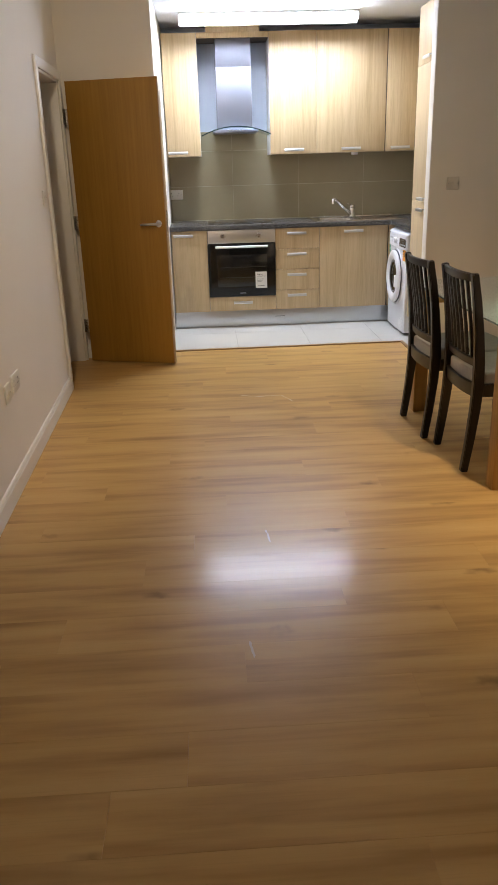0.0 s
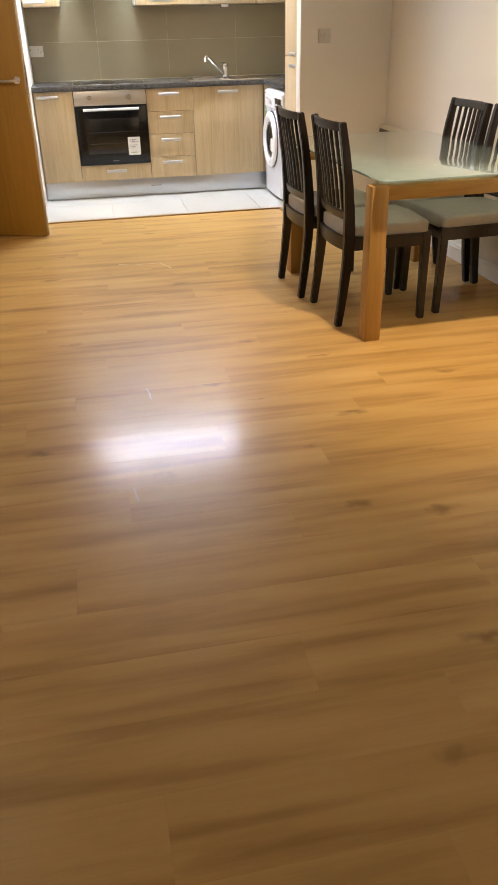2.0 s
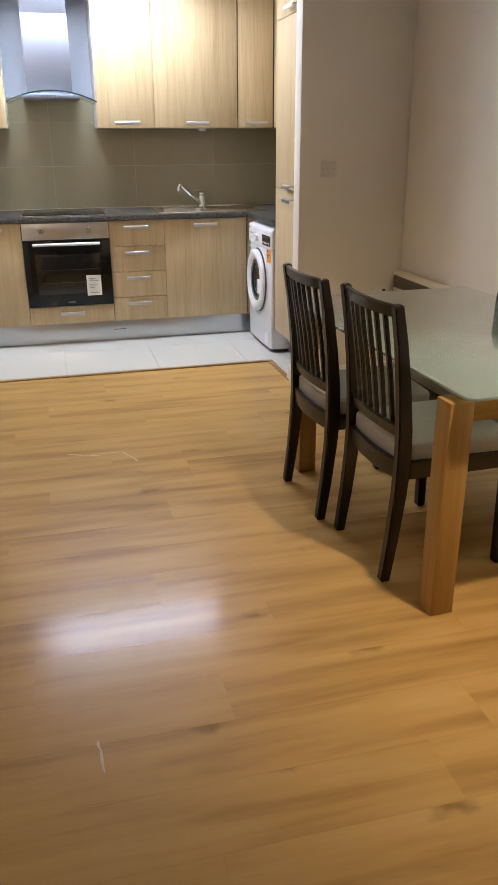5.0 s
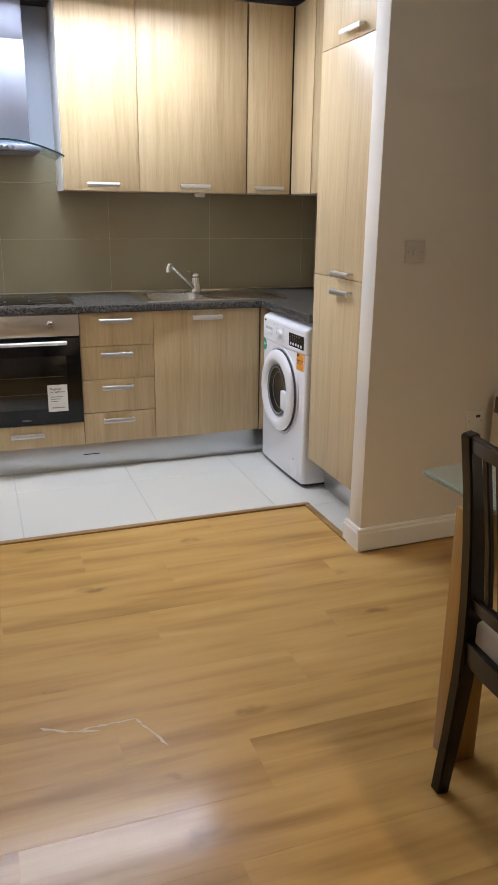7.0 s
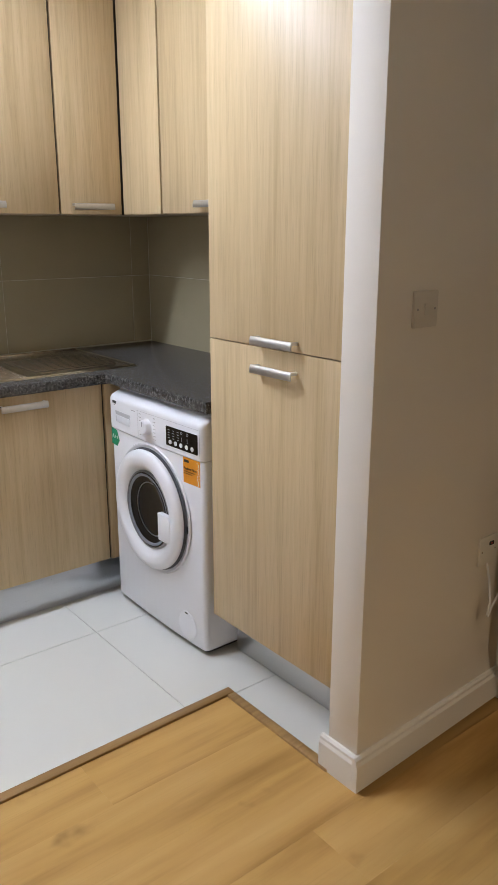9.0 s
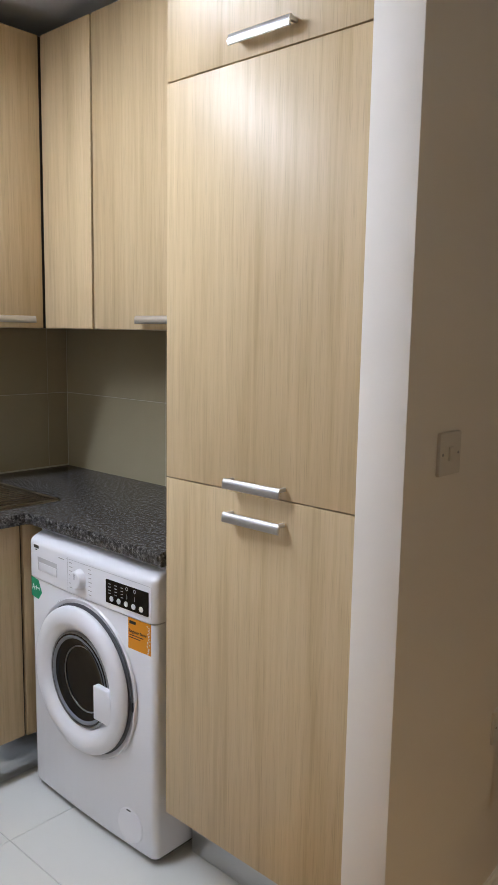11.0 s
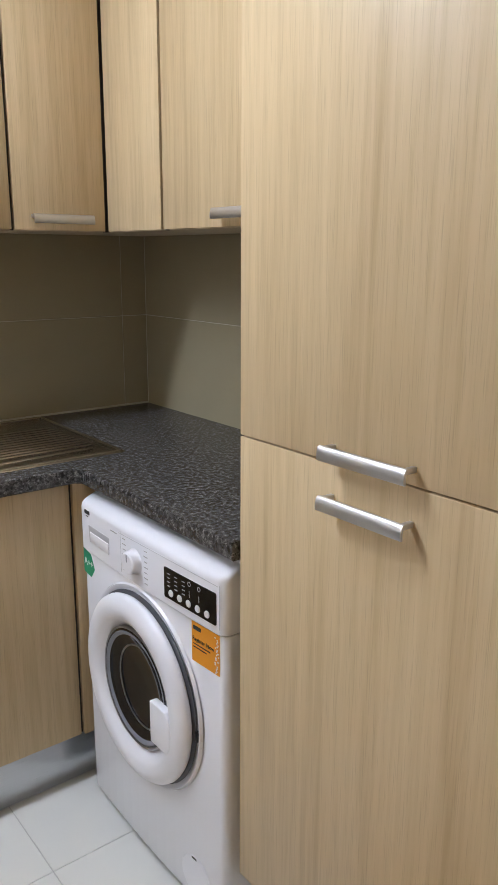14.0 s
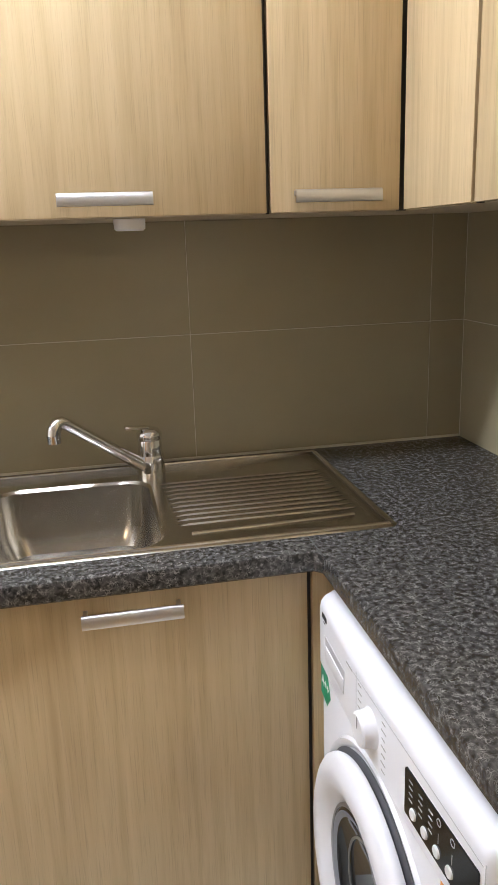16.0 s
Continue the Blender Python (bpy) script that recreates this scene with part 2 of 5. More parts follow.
M_PALEBOARD = plain("pale_board", (0.55, 0.45, 0.32), 0.5)
# Near-black that paints the shade inside gaps between cabinet fronts.
M_SHADOWGAP = plain("gap_shade_black", (0.03, 0.025, 0.02), 0.7)
M_DOOR = wood("door_veneer", (0.275, 0.134, 0.016), (0.34, 0.176, 0.023), (0.40, 0.212, 0.035), "z", rough=0.55, fine=40, coarse=2.5, contrast=0.9, bump=0.05)
M_DOOREDGE = wood("door_lipping", (0.35, 0.22, 0.10), (0.44, 0.30, 0.15), (0.52, 0.37, 0.2), "z", rough=0.45)
M_TABLE = wood("table_oak", (0.33, 0.175, 0.045), (0.43, 0.245, 0.070), (0.50, 0.30, 0.10), "z", rough=0.38, fine=55, coarse=5, contrast=1.0)
M_CHAIR = wood("dark_stained_wood", (0.008, 0.0055, 0.004), (0.014, 0.010, 0.008), (0.024, 0.017, 0.013), "z", rough=0.32, fine=60, coarse=6, bump=0.06)
M_FABRIC = plain("seat_fabric", (0.42, 0.40, 0.375), 0.95, bump=0.5, bump_scale=900, vary=0.10, mottle=30)
M_TILE = plain("glazed_floor_tile", (0.70, 0.70, 0.66), 0.10, vary=0.02, mottle=2)
M_GROUT = plain("grout", (0.50, 0.49, 0.46), 0.85)
M_SPLASH = plain("taupe_wall_tile", (0.335, 0.290, 0.190), 0.23, vary=0.05, mottle=8, bump=0.03, bump_scale=300)
M_SPLASHGROUT = plain("pale_grout", (0.52, 0.475, 0.375), 0.8)
M_WORKTOP = speckle("stone_laminate", (0.042, 0.040, 0.038), (0.26, 0.25, 0.24), 0.27)
M_ALU = brushed("aluminium", (0.66, 0.66, 0.66), 0.36, "x")
M_ALUY = brushed("aluminium_along", (0.70, 0.70, 0.70), 0.36, "y")
M_KICK = brushed("aluminium_plinth", (0.62, 0.63, 0.64), 0.30, "x", 0.1)
M_STEEL = brushed("stainless_steel", (0.66, 0.63, 0.58), 0.26, "x", 0.03)
M_HOOD = brushed("hood_steel", (0.30, 0.315, 0.375), 0.50, "x")
M_CHROME = plain("chrome", (0.82, 0.82, 0.82), 0.07, 1.0, vary=0.02)
M_ENAMEL = plain("white_enamel", (0.79, 0.795, 0.83), 0.22, vary=0.01)
M_PLASTIC = plain("white_plastic", (0.79, 0.795, 0.83), 0.32, vary=0.01)
M_GREYPL = plain("grey_plastic", (0.20, 0.21, 0.24), 0.45)
# Dark grey that paints the shaded gap round the porthole door.
M_DOORGAP = plain("door_gap_grey", (0.07, 0.072, 0.08), 0.5)
M_BLACKPL = plain("black_plastic", (0.010, 0.010, 0.011), 0.35)
M_BLACKGLASS = plain("black_glass", (0.006, 0.006, 0.006), 0.11, vary=0.3)
M_BLACKGLASS.node_tree.nodes["Principled BSDF"].inputs["Specular IOR Level"].default_value = 0.3
M_OVENWIN = plain("oven_window", (0.010, 0.009, 0.008), 0.16, vary=0.3)
M_PORTHOLE = plain("porthole_glass", (0.006, 0.007, 0.009), 0.05)
M_DRUM = brushed("drum_steel", (0.40, 0.41, 0.43), 0.3, "y")
M_SOCKET = plain("socket_plastic", (0.74, 0.72, 0.66), 0.35)
M_STEELPLATE = plain("grey_switch_plate", (0.66, 0.62, 0.555), 0.4)
M_GLASSTOP = glassy("frosted_green_glass", (0.70, 0.86, 0.80), 0.22)
M_GLASSTOP.node_tree.nodes["Principled BSDF"].inputs["Transmission Weight"].default_value = 0.72
M_GLASSTOP.node_tree.nodes["Principled BSDF"].inputs["Coat Weight"].default_value = 1.0
M_GLASSTOP.node_tree.nodes["Principled BSDF"].inputs["Coat Roughness"].default_value = 0.01
M_HOODGLASS = glassy("hood_glass", (0.62, 0.78, 0.78), 0.03)
M_EDGEGLASS = plain("dark_glass_edge", (0.015, 0.035, 0.035), 0.15)
M_PAPER = plain("white_paper", (0.80, 0.80, 0.78), 0.7)
M_INK = plain("black_ink", (0.02, 0.02, 0.02), 0.6)
M_INKGREY = plain("grey_ink", (0.35, 0.35, 0.34), 0.6)
M_ORANGE = plain("orange_label", (0.75, 0.29, 0.012), 0.45)
M_GREEN = plain("green_label", (0.012, 0.30, 0.14), 0.45)
M_RED = plain("red_mark", (0.55, 0.03, 0.02), 0.5)
M_TUBE = glow("tube_diffuser", (0.83, 0.905, 1.07), TUBE_GLOW)
M_HEATER = plain("heater_enamel", (0.66, 0.60, 0.48), 0.4)
M_HEATGRILLE = plain("heater_grille", (0.10, 0.085, 0.065), 0.6)
# Grey for thin edges and seams, and for the drawer grip's painted shade.
M_SHADE = plain("grey_plastic_and_shade", (0.50, 0.50, 0.52), 0.4)
M_SINK = plain("pressed_steel", (0.56, 0.535, 0.49), 0.20, 1.0, vary=0.05, mottle=12)
M_PANEL = plain("satin_steel_panel", (0.52, 0.50, 0.47), 0.42, 1.0, vary=0.04)
M_RACK = plain("oven_rack", (0.035, 0.033, 0.03), 0.4)
M_BUTTON = plain("button_plastic", (0.72, 0.72, 0.72), 0.4)


# ---- mesh helpers ----
def origin(ob):
    at = Vector(ob.location)
    while ob.parent:
        ob = ob.parent
        at += Vector(ob.location)
    return at


def thing(name, at, label, category, group=""):
    ob = new(name)
    ob.location = at
    ob.empty_display_size = 0.1
    return tagged(ob, label, category, group)


def smooth(me, angle=40):
    for p in me.polygons:
        p.use_smooth = True
    me.set_sharp_from_angle(angle=radians(angle))


def part(name, bm, material, parent=None, label="", round_=True):
    """Links a bmesh, given in world metres, as one mesh object under a thing or a part."""
    bmesh.ops.recalc_face_normals(bm, faces=bm.faces)
    if parent is not None:
        bmesh.ops.translate(bm, vec=-origin(parent), verts=bm.verts)
    me = bpy.data.meshes.new(name)
    bm.to_mesh(me)
    bm.free()
    me.materials.append(material)
    if round_:
        smooth(me)
    ob = new(name, me)
    if parent is not None:
        ob.parent = parent
    if label:
        ob["label"] = label
    return ob


def box(x0, x1, y0, y1, z0, z1, bevel=0.0, bm=None, segments=2):
    """A box between two corners, with rounded edges; into bm where one is given."""
    b = bmesh.new()
    bmesh.ops.create_cube(b, size=1.0)
    bmesh.ops.scale(b, vec=(abs(x1 - x0), abs(y1 - y0), abs(z1 - z0)), verts=b.verts)
    bmesh.ops.translate(b, vec=((x0 + x1) / 2, (y0 + y1) / 2, (z0 + z1) / 2), verts=b.verts)
    if bevel:
        bmesh.ops.bevel(b, geom=b.edges[:], offset=bevel, segments=segments, affect="EDGES", profile=0.5)
    return merged(bm, b)


def merged(into, b):
    if into is None:
        return b
    me = bpy.data.meshes.new("tmp")
    b.to_mesh(me)
    b.free()
    into.from_mesh(me)
    bpy.data.meshes.remove(me)
    return into


def tube(points, radius, sides=12, bm=None, caps=True, radii=None):
    """A round bar through a list of points."""
    b = bmesh.new()
    pts = [Vector(p) for p in points]
    rings = []
    side = None
    for i, p in enumerate(pts):
        d = (pts[min(i + 1, len(pts) - 1)] - pts[max(i - 1, 0)]).normalized()
        if side is None:
            side = d.orthogonal().normalized()
        side = (side - d * side.dot(d)).normalized()
        up = d.cross(side)
        r = radii[i] if radii else radius
        rings.append([b.verts.new(p + r * (math.cos(a) * side + math.sin(a) * up)) for a in [2 * math.pi * k / sides for k in range(sides)]])
    for r0, r1 in zip(rings, rings[1:]):
        for k in range(sides):
            b.faces.new((r0[k], r0[(k + 1) % sides], r1[(k + 1) % sides], r1[k]))
    if caps:
        b.faces.new(rings[0])
        b.faces.new(rings[-1][::-1])
    return merged(bm, b)


def prism(outline, depth, m, bevel=0.0, bm=None, segments=2):
    """A flat outline in its own x, y, made depth thick along z and set by the matrix m."""
    b = bmesh.new()
    f = b.faces.new([b.verts.new((x, y, 0)) for x, y in outline])
    r = bmesh.ops.extrude_face_region(b, geom=[f])
    bmesh.ops.translate(b, vec=(0, 0, depth), verts=[v for v in r["geom"] if isinstance(v, bmesh.types.BMVert)])
    bmesh.ops.recalc_face_normals(b, faces=b.faces)
    if bevel:
        bmesh.ops.bevel(b, geom=b.edges[:], offset=bevel, segments=segments, affect="EDGES", profile=0.5)
    bmesh.ops.transform(b, matrix=m, verts=b.verts)
    return merged(bm, b)


def lathe(profile, m, steps=48, bm=None):
    """A turned shape: (radius, height) rows round z, set by the matrix m."""
    b = bmesh.new()
    rings = [[b.verts.new((r * math.cos(2 * math.pi * k / steps), r * math.sin(2 * math.pi * k / steps), h)) for k in range(steps)] if r > 1e-5 else [b.verts.new((0, 0, h))] for r, h in profile]
    for r0, r1 in zip(rings, rings[1:]):
        for k in range(steps):
            j = (k + 1) % steps
            if len(r0) == 1:
                b.faces.new((r0[0], r1[k], r1[j]))
            elif len(r1) == 1:
                b.faces.new((r0[k], r0[j], r1[0]))
            else:
                b.faces.new((r0[k], r0[j], r1[j], r1[k]))
    bmesh.ops.transform(b, matrix=m, verts=b.verts)
    return merged(bm, b)


def rounded(w, h, r, n=5):
    """The outline of a rectangle with round corners, about its middle."""
    out = []
    for cx, cy, a0 in ((w / 2 - r, h / 2 - r, 0), (-w / 2 + r, h / 2 - r, 90), (-w / 2 + r, -h / 2 + r, 180), (w / 2 - r, -h / 2 + r, 270)):
        for k in range(n + 1):
            a = radians(a0 + 90 * k / n)
            out.append((cx + r * math.cos(a), cy + r * math.sin(a)))
    return out


def writing(name, text, size, m, material, parent, depth=0.0004):
    """Raised lettering in the built-in font, its middle at the matrix m."""
    cu = bpy.data.curves.new(name, "FONT")
    cu.body, cu.size, cu.extrude, cu.align_x, cu.align_y = text, size, depth, "CENTER", "CENTER"
    tmp = new("tmp", cu)
    me = bpy.data.meshes.new_from_object(tmp.evaluated_get(bpy.context.evaluated_depsgraph_get()))
    bpy.data.objects.remove(tmp)
    b = bmesh.new()
    b.from_mesh(me)
    bpy.data.meshes.remove(me)
    bmesh.ops.transform(b, matrix=m, verts=b.verts)
    return part(name, b, material, parent, round_=False)


# Turns a flat outline (its x, its y, its thickness) to stand on a front that faces the room or the walk.
FACE_SOUTH = Matrix(((1, 0, 0, 0), (0, 0, -1, 0), (0, 1, 0, 0), (0, 0, 0, 1)))
FACE_WEST = Matrix(((0, 0, -1, 0), (-1, 0, 0, 0), (0, 1, 0, 0), (0, 0, 0, 1)))


def south(x, y, z):
    return Matrix.Translation((x, y, z)) @ FACE_SOUTH


def west(x, y, z):
    return Matrix.Translation((x, y, z)) @ FACE_WEST


def structure(name, bm, material, label="", round_=False):
    return tagged(part(name, bm, material, None, label, round_), label, "", "", "structure")


# ---- the large structure ----
XL, XR, YN, YS = -0.195, 2.99, 7.84, -1.6
XK = 0.44
LEAN_L = 0.0193


def west_x(y):
    return -0.214 + LEAN_L * (5.35 - y)


YSTUB = 6.25
PIER_X, PIER_Y0, PIER_Y1 = 2.334, 5.812, 5.917
TRIM_Y, TRIM_X = 6.375, 2.337
LEAN_R = 0.03
R_SOUTH = XR + LEAN_R * (PIER_Y0 - YS)



def pier_y(x):
    """The pier's face runs a little back towards the side wall."""
    return PIER_Y0 + 0.038 * (x - PIER_X)


structure("subfloor", box(-1.6, 3.4, YS - 0.15, YN + 0.16, -0.12, -0.012), M_GAP, "dark screed under the flooring")
structure("ceiling", box(-1.6, 3.4, YS - 0.15, YN + 0.16, CEIL, CEIL + 0.15), M_WHITE, "plain white painted ceiling")
structure("wall_north", box(XK - 0.12, XR + 0.15, YN + 0.008, YN + 0.16, -0.05, CEIL), M_KWALL, "kitchen wall behind the cabinets")
structure("wall_kitchen_east", box(XR + 0.008, XR + 0.16, PIER_Y1, YN + 0.008, -0.05, CEIL), M_WALL, "kitchen side wall")
eb = bmesh.new()
ring = [eb.verts.new(p) for p in ((XR, PIER_Y1, -0.05), (R_SOUTH, YS, -0.05), (R_SOUTH + 0.15, YS, -0.05), (XR + 0.15, PIER_Y1, -0.05))]
top = [eb.verts.new((v.co.x, v.co.y, CEIL)) for v in ring]
for k in range(4):
    eb.faces.new((ring[k], ring[(k + 1) % 4], top[(k + 1) % 4], top[k]))
eb.faces.new(ring)
eb.faces.new(top)
structure("wall_east", eb, M_WALL, "plain cream painted wall beside the table")
pier = box(PIER_X, XR, PIER_Y0, PIER_Y1, -0.05, CEIL, 0.002)
for v in pier.verts:
    if v.co.y < (PIER_Y0 + PIER_Y1) / 2:
        v.co.y = pier_y(v.co.x) + v.co.y - PIER_Y0
structure("wall_pier", pier, M_WALL, "short cream wall screening the kitchen", True)
structure("wall_south", box(-1.6, R_SOUTH + 0.15, YS - 0.15, YS, -0.05, CEIL), M_WALL, "plain cream painted wall")
D0, D1, DH = 5.36, 6.175, 2.01
wb = box(XL - 0.12, XL, YS, D0, -0.05, CEIL)
box(XL - 0.12, XL, D1, YSTUB + 0.1, -0.05, CEIL, bm=wb)
box(XL - 0.12, XL, D0, D1, DH, CEIL, bm=wb)


def leaned(bm):
    """Shears what was built along a straight side wall onto its true line."""
    for v in bm.verts:
        v.co.x += west_x(v.co.y) - XL
    return bm


leaned(wb)
structure("wall_west", wb, M_WALL, "plain cream painted wall with a doorway")
structure("wall_stub", box(XL - 0.12, XK, YSTUB, YSTUB + 0.1, -0.05, CEIL), M_WALL, "cream wall behind the open door")
structure("wall_kitchen_west", box(XK - 0.12, XK, YSTUB + 0.1, YN + 0.008, -0.05, CEIL), M_WALL, "kitchen side wall")
hb = box(-1.6, -1.5, 4.2, 7.2, -0.05, CEIL)
box(-1.5, XL - 0.12, 4.2, 4.3, -0.05, CEIL, bm=hb)
box(-1.5, XL - 0.12, 7.1, 7.2, -0.05, CEIL, bm=hb)
structure("wall_hall", hb, M_WALL, "hall wall beyond the doorway")

# skirting boards
SKIRT = [(0, 0), (0.017, 0), (0.017, 0.078), (0.012, 0.086), (0.012, 0.094), (0.006, 0.100), (0, 0.100)]


def skirting(name, a, b, label="white painted skirting board"):
    """A moulded board along the floor from a to b; it stands out to the left of the way from a to b."""
    a, b = Vector((*a, 0)), Vector((*b, 0))
    d = (b - a).normalized()
    n = Vector((-d.y, d.x, 0))
    bm = bmesh.new()
    rows = [[bm.verts.new(p + n * u + Vector((0, 0, v))) for u, v in SKIRT] for p in (a, b)]
    k = len(SKIRT)
    for i in range(k):
        bm.faces.new((rows[0][i], rows[0][(i + 1) % k], rows[1][(i + 1) % k], rows[1][i]))
    bm.faces.new(rows[0])
    bm.faces.new(rows[1][::-1])
    return structure(name, bm, M_TRIM, label)


skirting("baseboard_west", (west_x(D0 - 0.075), D0 - 0.075), (west_x(YS), YS))
skirting("baseboard_east", (R_SOUTH, YS), (XR + 0.003, PIER_Y0 - 0.018))
skirting("baseboard_pier_south", (XR, pier_y(XR)), (PIER_X - 0.017, pier_y(PIER_X - 0.017)))
skirting("baseboard_pier_end", (PIER_X, PIER_Y0), (PIER_X, PIER_Y1 + 0.02))
skirting("baseboard_stub", (XK, YSTUB), (west_x(YSTUB), YSTUB))
skirting("baseboard_south", (west_x(YS), YS), (R_SOUTH, YS))

# door lining and architrave
lb = box(XL - 0.125, XL + 0.002, D0 - 0.004, D0 + 0.028, -0.01, DH, 0.002)
box(XL - 0.125, XL + 0.002, D1 - 0.028, D1 + 0.004, -0.01, DH, 0.002, bm=lb)
box(XL - 0.125, XL + 0.002, D0 + 0.028, D1 - 0.028, DH - 0.028, DH + 0.004, 0.002, bm=lb)
box(XL - 0.075, XL - 0.045, D0 + 0.028, D0 + 0.040, -0.01, DH - 0.03, 0.001, bm=lb)
structure("door_lining", leaned(lb), M_TRIM, "white painted door lining", True)
ab = box(XL + 0.001, XL + 0.018, D0 - 0.062, D0 + 0.004, -0.01, DH + 0.05, 0.004)
box(XL + 0.001, XL + 0.018, D1 - 0.004, D1 + 0.062, -0.01, DH + 0.05, 0.004, bm=ab)
box(XL + 0.001, XL + 0.018, D0 + 0.004, D1 - 0.004, DH - 0.012, DH + 0.05, 0.004, bm=ab)
structure("architrave", leaned(ab), M_TRIM, "white painted architrave round the doorway", True)

# transition strips between the boards and the tiles
structure("trim_threshold", prism([(XK - 0.1, TRIM_Y - 0.050), (TRIM_X + 0.006, TRIM_Y - 0.026), (TRIM_X + 0.006, TRIM_Y + 0.006), (XK - 0.1, TRIM_Y - 0.018)], 0.010, Matrix.Translation((0, 0, -0.0015)), 0.003), M_TRANSITION, "oak strip between boards and tiles", True)
structure("trim_return", box(TRIM_X - 0.024, TRIM_X + 0.006, PIER_Y0 + 0.09, TRIM_Y - 0.0265, -0.011, 0.008, 0.003), M_TRANSITION, "oak strip between boards and tiles", True)

# ---- the open door ----
HINGE, FREE = Vector((-0.178, 6.128, 0)), Vector((0.478, 5.925, 0))


def open_door():
    d = (FREE - HINGE).normalized()
    wide = (FREE - HINGE).length
    n = Vector((d.y, -d.x, 0))
    ob = thing("door_1", (0, 0, 0), "brown oak veneer door standing wide open", "door")
    ob["kind"] = "structure"
    m = Matrix.Translation(HINGE) @ Matrix(((d.x, -n.x, 0, 0), (d.y, -n.y, 0, 0), (0, 0, 1, 0), (0, 0, 0, 1)))

    def put(name, bm, mat_, parent, label=""):
        bmesh.ops.transform(bm, matrix=m, verts=bm.verts)
        return part(name, bm, mat_, parent, label)

    leaf = put("leaf", box(0.005, wide - 0.006, 0, 0.044, 0.008, 1.985, 0.001), M_DOOR, ob)
    put("lipping", box(wide - 0.006, wide, 0.0005, 0.0435, 0.009, 1.984, 0.001), M_DOOREDGE, ob, "pale oak edge lipping")
    hx = wide - 0.055
    for s in (-1, 1):
        y0 = 0 if s < 0 else 0.044
        rose = lathe([(0, 0.009), (0.022, 0.009), (0.0255, 0.006), (0.026, 0.0), (0, 0)], Matrix.Translation((hx, y0, 1.03)) @ Matrix.Rotation(radians(90 * (1 if s < 0 else -1)), 4, "X"), 32)
        r = put("rose", rose, M_CHROME, ob, "round satin steel rose")
        hy = y0 + s * 0.045
        bar = tube([(hx, y0, 1.03), (hx, y0 + s * 0.035, 1.03), (hx - 0.006, hy, 1.03), (hx - 0.02, hy + s * 0.004, 1.03), (hx - 0.07, hy + s * 0.003, 1.029), (hx - 0.125, hy - s * 0.002, 1.027)], 0.009, 14, radii=[0.010, 0.0095, 0.0095, 0.009, 0.0085, 0.008])
        put("door_handle", bar, M_ALU, ob, "brushed steel lever handle")
    for z in (0.28, 1.04, 1.76):
        put("hinge", tube([(-0.002, -0.005, z - 0.05), (-0.002, -0.005, z + 0.05)], 0.007, 10), M_STEEL, ob, "steel butt hinge")
        leafp = box(-0.030, -0.003, -0.002, 0.001, z - 0.05, z + 0.05)
        put("hinge_plate", leafp, M_STEEL, ob)
    put("latch_plate", box(wide - 0.0005, wide + 0.001, 0.010, 0.034, 0.94, 1.12), M_STEEL, ob)
    return ob


open_door()


# ---- wall plates ----
def wall_plate(name, at, turn, w, h, label, material, rockers=0, sockets=0, fuse=False):
    """A moulded wall plate, with rockers or a three-pin outlet; turn sets it on its wall."""
    ob = thing(name, at, label, "socket" if sockets else "switch")
    base = Matrix.Translation(at) @ turn
    part("plate", prism(rounded(w, h, 0.005), 0.009, base, 0.002), material, ob)
    for k in range(rockers):
        x = (k - (rockers - 1) / 2) * 0.03
        part("rocker", prism(rounded(0.016, 0.028, 0.002), 0.004, base @ Matrix.Translation((x, 0, 0.008)), 0.001), material, ob)
    for k in range(sockets):
        x = (k - (sockets - 1) / 2) * 0.072
        for dx, dy, a, b in ((0, 0.016, 0.005, 0.009), (-0.011, -0.006, 0.007, 0.004), (0.011, -0.006, 0.007, 0.004)):
            part("pin_hole", prism(rounded(a, b, 0.001, 2), 0.0005, base @ Matrix.Translation((x + dx, dy - 0.004, 0.009))), M_INK, ob, round_=False)
        part("rocker", prism(rounded(0.010, 0.016, 0.002), 0.003, base @ Matrix.Translation((x + (0.02 if k else -0.02), 0.024, 0.008)), 0.001), material, ob)
    if fuse:
        part("fuse_holder", prism(rounded(0.022, 0.012, 0.002), 0.002, base @ Matrix.Translation((0.012, 0.02, 0.008))), M_INK, ob)
        part("indicator", prism(rounded(0.006, 0.004, 0.001), 0.001, base @ Matrix.Translation((0.012, 0.02, 0.010))), M_RED, ob)
    for sx in (-1, 1):
        part("screw", lathe([(0, 0.001), (0.003, 0.001), (0.003, 0)], base @ Matrix.Translation((sx * (w / 2 - 0.012), 0, 0.009)), 10), M_INKGREY if name == "cooker_switch" else M_STEEL, ob)
    return ob


FACE_EAST = Matrix(((0, 0, 1, 0), (1, 0, 0, 0), (0, 1, 0, 0), (0, 0, 0, 1)))
wall_plate("cooker_switch", (2.502, pier_y(2.502), 1.247), FACE_SOUTH, 0.086, 0.086, "pale grey switch plate with one rocker on the pier wall", M_STEELPLATE, rockers=1)
wall_plate("fused_spur", (2.872, pier_y(2.872), 0.53), FACE_SOUTH, 0.086, 0.086, "cream fused outlet with a cable, low on the wall", M_SOCKET, fuse=True)
wall_plate("light_switch", (west_x(5.15), 5.15, 1.262), FACE_EAST, 0.086, 0.086, "white light switch beside the doorway", M_SOCKET, rockers=2)
wall_plate("wall_socket", (west_x(3.655), 3.655, 0.475), FACE_EAST, 0.086, 0.086, "white single plate low on the wall", M_SOCKET, rockers=1)
